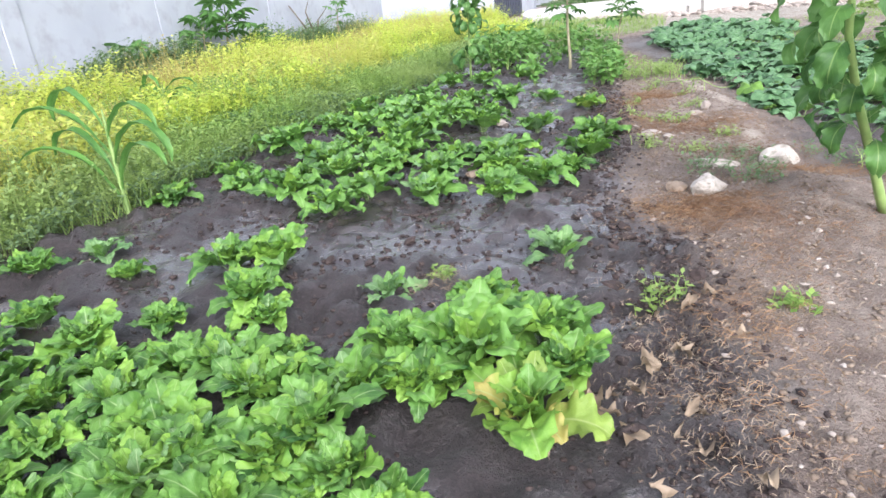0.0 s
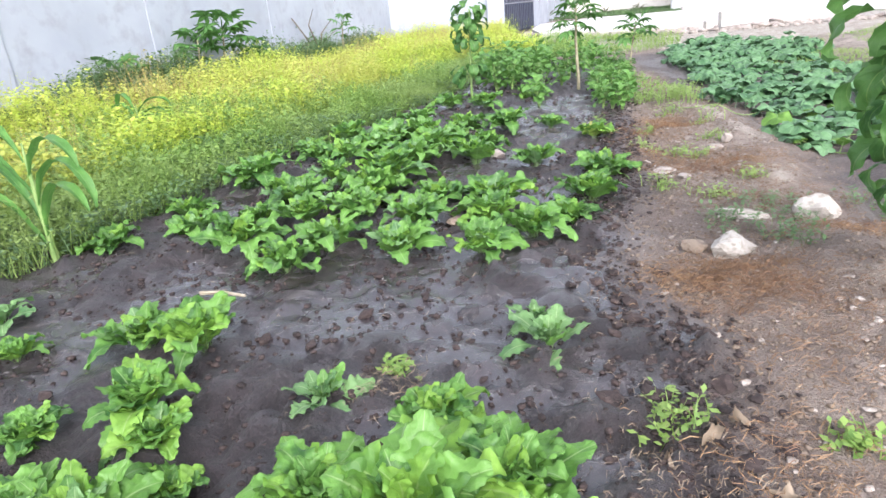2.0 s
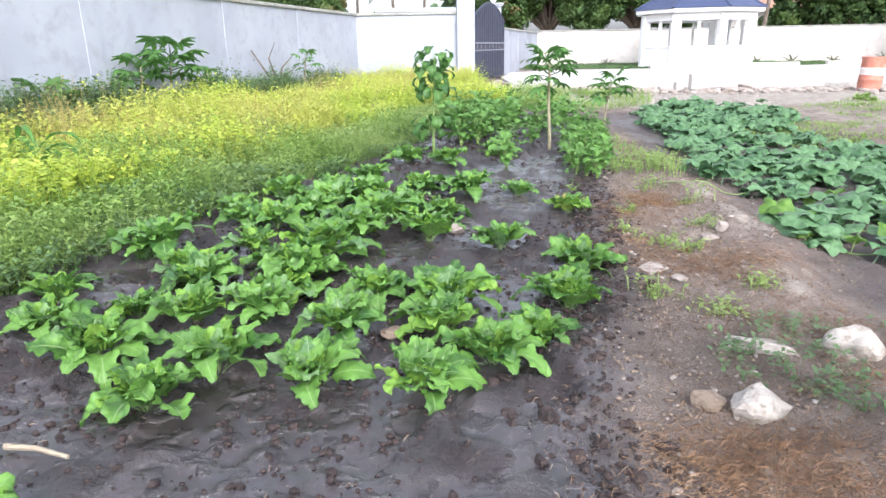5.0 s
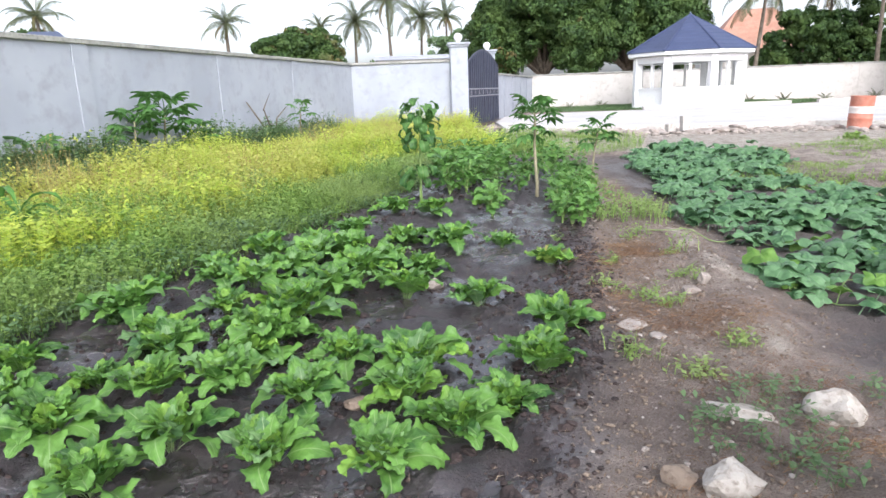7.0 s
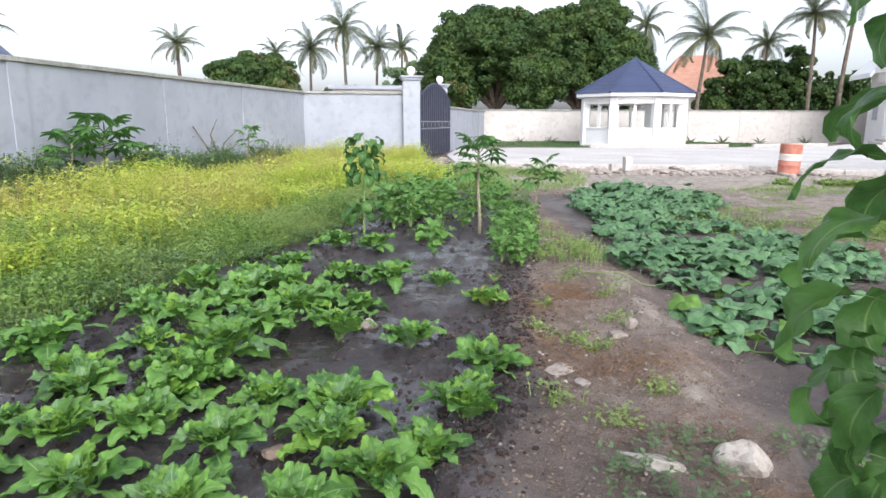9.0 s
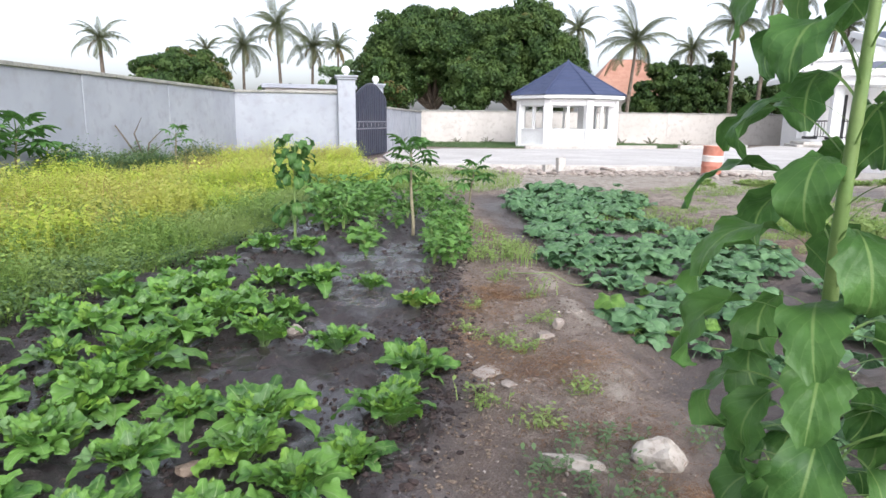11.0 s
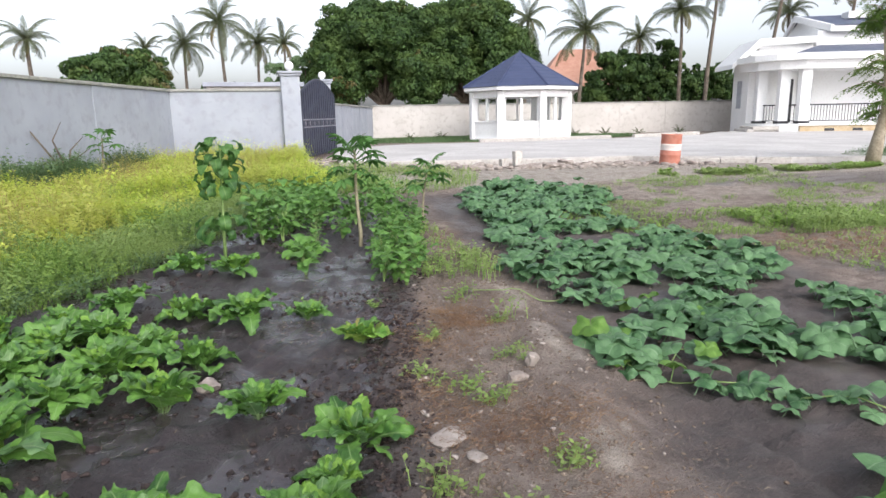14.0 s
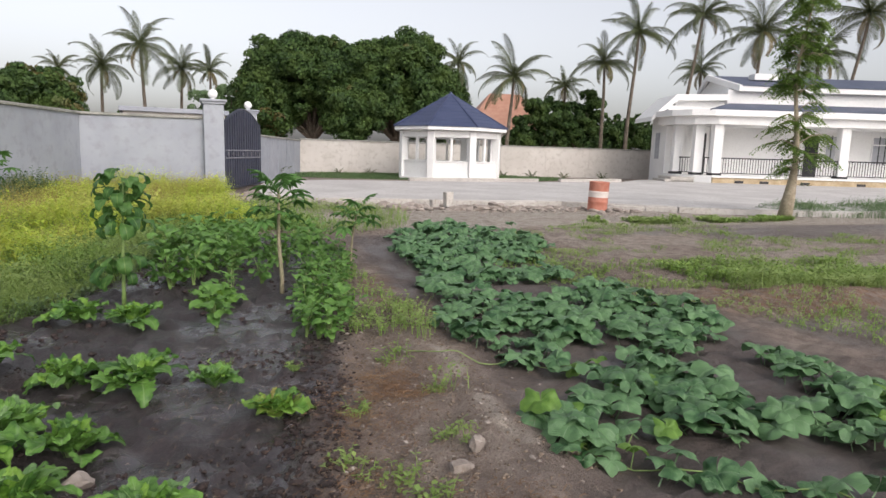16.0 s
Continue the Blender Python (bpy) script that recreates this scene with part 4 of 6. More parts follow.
def scatter_plants(rows, makers, seed, sink=0.012):
    """Sets a copy of one of the plants at each row of x, y and breadth."""
    r = rng(seed)
    for x, y, breadth in rows:
        proto = r.choice(makers)
        s = breadth / 0.45 * r.uniform(0.94, 1.2)
        copy_thing(proto, pose(x, y, gz(x, y) - sink, r.uniform(-6, 6), r.uniform(-6, 6), r.uniform(0, 360)) @ Matrix.Diagonal((s, s, s, 1)))


def drop_thing(ob):
    for o in (*ob.children_recursive, ob):
        bpy.data.objects.remove(o)


FRONT_A = [(0.69, 3.18, 0.5), (0.97, 3.28, 0.43), (0.41, 3.25, 0.43), (0.74, 3.63, 0.32), (-0.61, 4.3, 0.46), (-0.3, 4.2, 0.44), (-0.32, 3.71, 0.38), (-0.09, 3.36, 0.25), (-1.1, 4.13, 0.26), (-1.68, 4.22, 0.3), (-0.68, 3.61, 0.25), (-1.32, 3.66, 0.28), (-0.91, 3.4, 0.39), (-0.45, 3.21, 0.36), (-0.26, 3.19, 0.38)]
FRONT_B = [(0.01, 2.97, 0.39), (0.29, 2.95, 0.42), (-0.85, 3.01, 0.32), (-0.55, 2.95, 0.33), (-0.66, 2.71, 0.3), (-0.39, 2.61, 0.3), (-0.14, 2.62, 0.31), (0.07, 2.61, 0.37), (0.33, 2.52, 0.35), (0.54, 2.38, 0.21), (-0.05, 2.41, 0.25), (0.21, 2.37, 0.28), (-0.38, 2.43, 0.27), (0.14, 3.11, 0.24)]
FRONT_C = [(-0.1, 3.0, 0.36), (-0.32, 2.78, 0.36), (0.2, 2.72, 0.36), (-0.75, 3.2, 0.34), (-0.2, 3.55, 0.26), (0.8, 3.42, 0.3), (1.02, 3.05, 0.32), (-0.95, 2.7, 0.42), (-0.72, 2.5, 0.4), (-1.15, 3.05, 0.42), (-1.3, 3.3, 0.36), (0.5, 2.98, 0.36), (0.02, 2.42, 0.4), (-0.25, 2.5, 0.42), (0.45, 2.4, 0.32), (-0.55, 2.42, 0.36), (0.62, 3.02, 0.3)]
MIDDLE_A = [(-1.22, 6.2, 0.47), (-0.56, 5.42, 0.49), (-0.59, 5.87, 0.31), (-0.17, 5.02, 0.42), (-0.01, 5.34, 0.47), (-0.94, 6.95, 0.64), (-0.4, 6.31, 0.52), (0.06, 5.84, 0.42), (0.11, 6.45, 0.5), (0.49, 5.69, 0.4), (0.45, 5.23, 0.43), (0.06, 6.2, 0.43), (0.15, 6.85, 0.55), (0.61, 6.24, 0.37), (0.96, 5.72, 0.45), (1.0, 6.05, 0.5), (0.89, 5.17, 0.39), (1.2, 5.43, 0.41), (1.43, 5.63, 0.36), (1.64, 6.01, 0.43)]
MIDDLE_B = [(1.82, 6.7, 0.49), (1.37, 7.1, 0.46), (0.86, 7.28, 0.48), (0.32, 7.34, 0.53), (-0.09, 7.85, 0.55), (-0.44, 8.47, 0.56), (0.03, 8.4, 0.55), (0.47, 7.79, 0.54), (0.95, 7.9, 0.41), (0.21, 9.21, 0.46), (0.74, 9.0, 0.5), (1.18, 8.8, 0.48), (1.66, 8.73, 0.37), (-0.78, 8.11, 0.38), (0.49, 10.66, 0.56), (0.99, 10.37, 0.47), (1.63, 11.07, 0.58), (-0.32, 7.55, 0.52), (0.29, 8.37, 0.5), (0.61, 8.13, 0.48)]
MIDDLE_C = [(-0.25, 5.75, 0.38), (-0.62, 6.6, 0.4), (-0.1, 6.7, 0.4), (-0.35, 7.05, 0.42), (-1.0, 5.75, 0.36), (-1.45, 5.55, 0.34), (1.72, 6.35, 0.36), (-0.6, 7.7, 0.4), (-0.1, 8.9, 0.4)]
BACK = [(1.29, 13.6, 0.76), (1.67, 10.23, 0.5), (1.81, 11.26, 0.52), (2.5, 9.72, 0.48), (2.72, 10.78, 0.56), (2.8, 12.3, 0.61), (3.19, 13.86, 0.63), (2.17, 11.96, 0.57), (2.17, 14.75, 0.67), (1.61, 15.25, 0.69), (1.04, 13.65, 0.67), (1.2, 12.12, 0.5), (1.93, 13.2, 0.65), (2.92, 14.59, 0.57), (1.47, 12.52, 0.6), (2.35, 13.41, 0.67), (0.78, 15.05, 0.57), (2.6, 13.36, 0.51), (2.53, 10.81, 0.5)]
fresh = [mustard(100 + k, 0.45, LEAVES, 33 + k % 4, "leafy green mustard plant growing in the wet dark bed", "mustard plants in the bed", 4 * (k % 3)) for k in range(6)]
broad = [mustard(110 + k, 0.45, BROAD + LEAVES[:2], 31 + k % 3, "mustard plant with broad rounded green leaves in the wet bed", "mustard plants in the bed", 2 * k) for k in range(4)]
greyish = [mustard(120 + k, 0.45, LEAVES_GREY + LEAVES[:1], 16, "mustard plant with dull greyish-green puckered leaves", "mustard plants in the bed", 10) for k in range(2)]
yellowed = [mustard(130, 0.45, LEAVES_PALE + BROAD[6:] + BROAD[:2], 26, "mustard plant with yellowing leaves in the wet bed", "mustard plants in the bed", 4)]
scatter_plants(FRONT_A + FRONT_B + FRONT_C, broad + fresh[:1], 1)
scatter_plants(MIDDLE_A + MIDDLE_B + MIDDLE_C, fresh, 2)
scatter_plants([(0.86, 2.80, 0.43), (2.03, 8.13, 0.40)], yellowed, 3)
scatter_plants([(0.31, 3.78, 0.30), (1.16, 4.10, 0.36), (1.12, 4.32, 0.22), (-1.46, 4.53, 0.36), (-1.05, 6.9, 0.3)], greyish, 4)

# leafy bushes behind the papaya stems
BUSH_LEAVES = [blade("leaf", 0.16, 0.085, POTATO, 80 + k, petiole=0.3, droop=0.9 + 0.2 * k, lobes=0.05, lobe_n=2, wave=0.006, point=0.7, segs=6, cross=2) for k in range(4)]


def bush(seed):
    r = rng(seed)
    plant = thing("leafy_bush", "bushy green vegetable plant growing in the dark bed", "plant", pose(0, 0, 0), "bushy plants in the bed")
    for i in range(5):
        a, l = r.uniform(0, math.tau), r.uniform(0.05, 0.16)
        top = (math.cos(a) * l, math.sin(a) * l, r.uniform(0.22, 0.4))
        part("stem", tube([(0, 0, -0.03), (top[0] * 0.4, top[1] * 0.4, top[2] * 0.55), top], [0.008, 0.006, 0.003], 5), STEM, plant)
        for k in range(6):
            f = 0.35 + 0.65 * k / 5
            m = pose(top[0] * f, top[1] * f, top[2] * f) @ lean(r.uniform(0, 360), r.uniform(0, 55), r.uniform(-25, 25))
            s = r.uniform(0.8, 1.25)
            part("leaf", r.choice(BUSH_LEAVES), POTATO, plant, at=m @ Matrix.Diagonal((s, s, s, 1)))
    return plant


bushes = [bush(150 + k) for k in range(4)]
scatter_plants([(x, y, b * 0.8) for x, y, b in BACK], bushes, 5)
r = rng(6)
scatter_plants([(2.35 + 0.17 * (k // 2) * 0.5 + (0.28 if k % 2 else 0) + r.uniform(-0.08, 0.08), 9.7 + 0.42 * (k // 2) + r.uniform(-0.1, 0.1), r.uniform(0.28, 0.38)) for k in range(20)], bushes, 7)
scatter_plants([(float(bed_left(y)) + 0.35 + r.random() * (float(bed_right(y)) - float(bed_left(y)) - 0.7), y, r.uniform(0.4, 0.6)) for y in (r.uniform(11.9, 16.2) for k in range(22))], bushes, 8)
for proto in fresh + broad + greyish + yellowed + bushes:
    drop_thing(proto)


# ---- tall plants ----
def tall_plant(x, y, course, count, length, seed, label, bare=0.25, crown=False, wide=0.33, radius=0.02):
    """A stout green stem along the course, with large leaves hanging from long arched stalks."""
    r = rng(seed)
    plant = thing("tall_leafy_plant", label, "plant", pose(x, y, gz(x, y) - 0.02))
    pts = []
    for q in range(len(course) - 1):
        pts += [Vector(course[q]).lerp(Vector(course[q + 1]), k / 3) for k in range(3)]
    pts.append(Vector(course[-1]))
    n = len(pts) - 1
    part("stem", tube(pts, [radius * (1.1 - 0.75 * k / n) for k in range(n + 1)], 9), STEM, plant, "pale green stem", True)
    meshes = [blade("leaf", length, length * wide, TALL, seed * 7 + k, petiole=0.40 + 0.05 * (k % 3), droop=2.2 + 0.3 * k, lobes=0.015, lobe_n=3, wave=0.010 + 0.004 * (k % 3), point=0.82, cup=0.10 + 0.12 * (k % 3), segs=16, cross=4) for k in range(5)]
    for i in range(count):
        k = i / (count - 1)
        f = (0.5 + 0.5 * k) if crown and i > count // 4 else bare + (1 - bare) * k
        s = (1.0 - 0.15 * max(0, f - 0.6) / 0.4) * r.uniform(0.8, 1.12)
        q = min(n - 1, int(f * n))
        p = pts[q].lerp(pts[q + 1], f * n - q)
        m = Matrix.Translation(p) @ lean(i * 137.5 + 20 + r.uniform(-15, 15), 44 + 24 * max(0, f - 0.5) + r.uniform(-16, 14), r.uniform(-14, 14), 0.008)
        part("leaf", meshes[i % 5], TALL, plant, at=m @ Matrix.Diagonal((s, s, s, 1)))


tall_plant(2.92, 4.42, [(0, 0, 0), (-0.17, -0.09, 0.35), (-0.34, -0.18, 0.68), (-0.48, -0.29, 0.98), (-0.52, -0.33, 1.35), (-0.50, -0.32, 1.75), (-0.47, -0.30, 2.2)], 84, 0.37, 11, "tall green plant with large leaves hanging from arched stalks", bare=0.2, radius=0.024)
tall_plant(0.8, 11.25, [(0, 0, 0), (0.01, 0.02, 0.6), (0.04, 0.0, 1.28)], 60, 0.40, 13, "tall plant with a crown of drooping leaves in the bed", crown=True)


def papaya_leaf(seed, radius=0.2):
    """A seven-fingered leaf on a long stalk along +y."""
    r = rng(seed)
    bm = bmesh.new()
    uv = bm.loops.layers.uv.new("UVMap")
    stalk = 0.24
    hubp = Vector((0, stalk, 0.03))
    for k in range(7):
        a = math.radians(-132 + 44 * k)
        d, side = Vector((math.sin(a), math.cos(a), 0)), Vector((math.cos(a), -math.sin(a), 0))
        L = radius * (1.0 - 0.09 * abs(k - 3)) * r.uniform(0.9, 1.1)
        rows = []
        for t, wd in ((0.0, 0.10), (0.35, 0.24), (0.55, 0.36), (0.75, 0.24), (1.0, 0.02)):
            c = hubp + d * L * t + Vector((0, 0, -0.42 * L * t * t))
            rows.append([bm.verts.new(c - side * wd * L * 0.6 + Vector((0, 0, 0.02))), bm.verts.new(c), bm.verts.new(c + side * wd * L * 0.6 + Vector((0, 0, 0.02)))])
        for i in range(4):
            for j in range(2):
                f = bm.faces.new((rows[i][j], rows[i][j + 1], rows[i + 1][j + 1], rows[i + 1][j]))
                for loop, (u, v) in zip(f.loops, ((j / 2, i / 4), ((j + 1) / 2, i / 4), ((j + 1) / 2, (i + 1) / 4), (j / 2, (i + 1) / 4))):
                    loop[uv].uv = (u, v)
    tube([(0, 0, 0), (0, stalk * 0.6, 0.035), hubp], [0.007, 0.006, 0.004], 5, bm)
    return mesh_of("leaf", bm, PAPAYA, True)


PAPAYA_LEAVES = [papaya_leaf(k) for k in range(4)]


def papaya(x, y, height, count, seed, label, size=1.0, trunk=0.035, group="papaya trees"):
    r = rng(seed)
    plant = thing("papaya_tree", label, "tree", pose(x, y, gz(x, y) - 0.03), group)
    dx, dy = r.uniform(-0.06, 0.10), r.uniform(-0.05, 0.05)
    pts = [(dx * k / 5 + 0.01 * math.sin(k * 1.7), dy * k / 5, height * k / 5) for k in range(6)]
    part("trunk", tube(pts, [0.8 * trunk * (1.1 - 0.11 * k) for k in range(6)], 10), PAPAYA_BARK, plant, "pale ringed trunk", True)
    for i in range(count):
        f = 0.74 + 0.26 * i / (count - 1)
        q = min(4, int(f * 5))
        p = Vector(pts[q]).lerp(Vector(pts[q + 1]), f * 5 - q)
        s = size * r.uniform(0.8, 1.15)
        m = Matrix.Translation(p) @ lean(i * 137.5 + r.uniform(-15, 15), -16 + 55 * (f - 0.74) / 0.26 + r.uniform(-10, 10), r.uniform(-20, 20), 0.01)
        part("leaf", r.choice(PAPAYA_LEAVES), PAPAYA, plant, at=m @ Matrix.Diagonal((s, s, s, 1)))


papaya(2.35, 11.43, 1.2, 20, 21, "young papaya tree with a pale bare trunk in the bed", 0.85, 0.03)
papaya(3.35, 12.75, 0.9, 16, 22, "small young papaya tree at the bed's end", 0.78, 0.022)
papaya(-4.5, 15.7, 1.25, 16, 23, "young papaya tree among weeds by the grey wall", 1.5)
papaya(-4.75, 15.0, 1.05, 12, 24, "young papaya tree among weeds by the grey wall", 1.4)
papaya(-4.2, 16.7, 0.8, 10, 25, "young papaya tree among weeds by the grey wall", 1.2)
papaya(-3.05, 21.3, 1.15, 9, 26, "thin young papaya tree by the grey wall", 1.0)
papaya(-5.3, 13.0, 0.6, 10, 27, "young papaya tree among weeds by the grey wall", 1.4)

# bare dry shrub by the wall
shrub = thing("dry_shrub", "leafless dry shrub leaning by the grey wall", "shrub", pose(-3.45, 19.8, gz(-3.45, 19.8) - 0.03))
r = rng(31)
for k in range(7):
    a = r.uniform(-0.9, 1.2)
    l = r.uniform(0.6, 1.55) if k else 1.75
    part("branch", tube([(0, 0, 0), (0.25 * l * a * 0.5, 0.05, 0.4 * l), (0.5 * l * a * 0.6 + r.uniform(-0.1, 0.1), r.uniform(-0.2, 0.2), 0.75 * l), (0.6 * l * a, r.uniform(-0.3, 0.3), l)], [0.035, 0.026, 0.018, 0.007], 5), BARK_DARK, shrub)


def maize(x, y, height, seed):
    r = rng(seed)
    plant = thing("maize_plant", "young maize plant with long arching leaves at the bed's edge", "plant", pose(x, y, gz(x, y) - 0.02), "maize plants")
    part("stem", tube([(0, 0, 0), (0.01, 0, height * 0.5), (0.02, 0, height * 0.8)], [0.018, 0.014, 0.006], 7), STEM, plant)
    for i in range(7):
        me = blade("leaf", height * r.uniform(0.75, 1.0), 0.075, MAIZE, seed + i, petiole=0.02, droop=1.9 + 0.25 * i % 1, wave=0.006, point=0.55, cup=0.5, segs=10, cross=2)
        part("leaf", me, MAIZE, plant, at=lean(180 * (i % 2) + 70 + r.uniform(-25, 25), 72 - 3 * i, 0, 0.005, height * (0.08 + 0.1 * i)))


maize(-1.72, 5.35, 0.95, 500)
maize(-3.0, 9.0, 0.6, 520)


# ---- pumpkin patch ----
PATCH = [(4.6, 15.6), (4.1, 11.65), (3.62, 9.7), (3.66, 9.0), (4.05, 8.85), (4.95, 9.1), (4.62, 8.05), (3.76, 7.75), (3.42, 7.6), (3.4, 7.15), (3.9, 6.9), (3.9, 6.45), (3.95, 6.0), (3.6, 5.4), (4.6, 4.9), (6.3, 6.6), (6.2, 7.9), (6.4, 9.2), (6.7, 10.4), (6.6, 11.6), (7.3, 13.5), (7.6, 16.8), (5.8, 17.0)]


def inside(x, y, poly):
    hit = False
    for (ax, ay), (bx, by) in zip(poly, poly[1:] + poly[:1]):
        if (ay > y) != (by > y) and x < (bx - ax) * (y - ay) / (by - ay) + ax:
            hit = not hit
    return hit


PL = [round_leaf("leaf", 0.112 + 0.012 * (k % 3), PUMPKIN, 600 + k, corners=5, depth=0.10 + 0.05 * (k % 2), stalk=0.09 + 0.03 * (k % 4), wave=0.013 + 0.006 * (k % 3), sides=31) for k in range(8)]
PLY = [round_leaf("leaf", 0.10, PUMPKIN_LIGHT, 620 + k, stalk=0.16, wave=0.02) for k in range(2)]
patch = thing("pumpkin_patch", "sprawling pumpkin vines with broad green leaves, painted bluish as by sky reflection", "plant", pose(0, 0, 0))
r = rng(55)
count = 0
rest = []
while count < 1060:
    x, y = r.uniform(3.3, 7.6), r.uniform(4.9, 17.0)
    if not inside(x, y, PATCH) or float(value_noise(x, y, 1.5, 41)) < 0.33 + (0.14 if x > 4.6 and y < 9 else 0):
        continue
    s = r.uniform(0.6, 1.2)
    m = pose(x, y, gz(x, y) - 0.01, r.uniform(-30, 14), r.uniform(-20, 20), r.uniform(0, 360)) @ Matrix.Diagonal((s, s, s * r.uniform(0.75, 1.35), 1))
    me = r.choice(PLY) if r.random() < 0.11 else r.choice(PL)
    if y < 7.3:
        part("leaf", me, PUMPKIN, patch, at=m)
    else:
        rest.append((me, m))
    count += 1
for sx, sy, s in ((3.55, 7.62, 1.15),):
    part("leaf", PLY[0], PUMPKIN_LIGHT, patch, "pale young leaf", at=pose(sx, sy, gz(sx, sy), -22, 8, 150) @ Matrix.Diagonal((s, s, s, 1)))
for first in range(0, len(rest), 60):
    bm = bmesh.new()
    for me, m in rest[first:first + 60]:
        k = len(bm.verts)
        bm.from_mesh(me)
        bm.verts.ensure_lookup_table()
        bmesh.ops.transform(bm, matrix=m, verts=bm.verts[k:])
    far_leaves = part("leaf_mass", mesh_of("leaf_mass", bm, PUMPKIN, True), PUMPKIN, patch)
    far_leaves["kind"] = "stuff"
for k, line in enumerate((((3.45, 7.5), (3.75, 7.05), (4.2, 6.75), (4.6, 6.3)), ((3.5, 7.6), (3.9, 7.3), (4.5, 7.4), (5.2, 7.1)), ((3.0, 9.05), (3.35, 8.75), (3.75, 8.7), (4.1, 8.75)), ((4.0, 8.7), (4.3, 8.2), (4.5, 7.9), (5.0, 7.9)))):
    pts = []
    for i in range(13):
        t = i / 4
        q = min(2, int(t))
        f = t - q
        x = line[q][0] + (line[q + 1][0] - line[q][0]) * f + 0.03 * math.sin(i * 1.9 + k)
        y = line[q][1] + (line[q + 1][1] - line[q][1]) * f + 0.03 * math.cos(i * 2.3 + k)
        pts.append((x, y, gz(x, y) + 0.035 + 0.025 * math.sin(i * 1.3 + k)))
    part("vine", tube(pts, 0.005, 5), VINE, patch, "pale green vine", True)
    for i in range(1, 13):
        for j in range(2):
            s = r.uniform(0.5, 1.0)
            x, y = pts[i][0] + r.uniform(-0.12, 0.12), pts[i][1] + r.uniform(-0.1, 0.12)
            if k != 2 or i > 8:
                part("leaf", r.choice(PL + PLY[:1]), PUMPKIN, patch, at=pose(x, y, gz(x, y) - 0.01, r.uniform(-35, 10), r.uniform(-25, 25), r.uniform(0, 360)) @ Matrix.Diagonal((s, s, s, 1)))


# ---- weeds and grass ----
def blades_mesh(name, x, y, h, width, lean_amount, mat, seed, leaflets=0, leaf_size=0.03, leaf_low=0.3):
    """Many thin blades at the given spots, each with small leaflets up its length, as one mesh."""
    g = np.random.default_rng(seed)
    n = len(x)
    z = ground_z(x, y) - 0.01
    az = g.uniform(0, math.tau, n)
    ln = lean_amount * h * g.uniform(0.2, 1.0, n)
    dx, dy = np.cos(az) * ln, np.sin(az) * ln
    wa = g.uniform(0, math.tau, n)
    wx, wy = np.cos(wa) * width / 2, np.sin(wa) * width / 2
    v = np.stack([
        np.stack([x - wx, y - wy, z], -1), np.stack([x + wx, y + wy, z], -1),
        np.stack([x + dx * 0.35 + wx * 0.8, y + dy * 0.35 + wy * 0.8, z + h * 0.6], -1), np.stack([x + dx * 0.35 - wx * 0.8, y + dy * 0.35 - wy * 0.8, z + h * 0.6], -1),
        np.stack([x + dx + wx * 0.15, y + dy + wy * 0.15, z + h], -1), np.stack([x + dx - wx * 0.15, y + dy - wy * 0.15, z + h], -1)], 1)
    base = np.arange(n)[:, None] * 6
    faces = np.concatenate([base + np.array([0, 1, 2, 3]), base + np.array([3, 2, 4, 5])])
    verts = [v.reshape(-1, 3)]
    total = n * 6
    for k in range(leaflets):
        t = leaf_low + (1 - leaf_low) * g.uniform(0, 1, n) ** 0.7
        cx, cy, cz = x + dx * t * t, y + dy * t * t, z + h * t
        a = g.uniform(0, math.tau, n)
        s = leaf_size * g.uniform(0.6, 1.5, n)
        el = g.uniform(-0.5, 0.8, n)
        ux, uy, uz = np.cos(a) * np.cos(el) * s, np.sin(a) * np.cos(el) * s, np.sin(el) * s
        px, py = -np.sin(a) * s * 0.3, np.cos(a) * s * 0.3
        q = np.stack([np.stack([cx, cy, cz], -1), np.stack([cx + ux * 0.5 + px, cy + uy * 0.5 + py, cz + uz * 0.5], -1), np.stack([cx + ux, cy + uy, cz + uz * 0.8], -1), np.stack([cx + ux * 0.5 - px, cy + uy * 0.5 - py, cz + uz * 0.5], -1)], 1)
        verts.append(q.reshape(-1, 3))
        faces = np.concatenate([faces, total + np.arange(n)[:, None] * 4 + np.array([0, 1, 2, 3])])
        total += n * 4
    return mesh_from(name, np.concatenate(verts), faces, mat)


g = np.random.default_rng(9)


def weed_spots(n, lo, hi, y0=1.5, y1=26.8, bias=1.0):
    """Spots between the bed's left edge (0) and the wall (1)."""
    y = y0 + (y1 - y0) * g.uniform(0, 1, n) ** bias
    a, b = bed_left(np.minimum(y, 17)) - 0.05, wall_x(y) + 0.12
    a = np.where(y > 16.8, 3.2 - 0.1 * (y - 17), a)
    d = lo + (hi - lo) * g.uniform(0, 1, n)
    keep = value_noise(a + d, y, 0.8, 61) > 0.12
    return (a + (b - a) * d)[keep], y[keep]


def weeds(name, label, spots, height, width, lean_amount, mat, seed, leaflets, leaf_size, low=0.3):
    x, y = spots
    h = height * (0.4 + 1.15 * value_noise(x, y, 1.1, seed) * (0.6 + 0.8 * value_noise(x, y, 3.4, seed + 1))) * np.random.default_rng(seed).uniform(0.7, 1.2, len(x))
    tagged(new(name, blades_mesh(name, x, y, h, width, lean_amount, mat, seed, leaflets, leaf_size, low)), label, "weeds", kind="stuff")


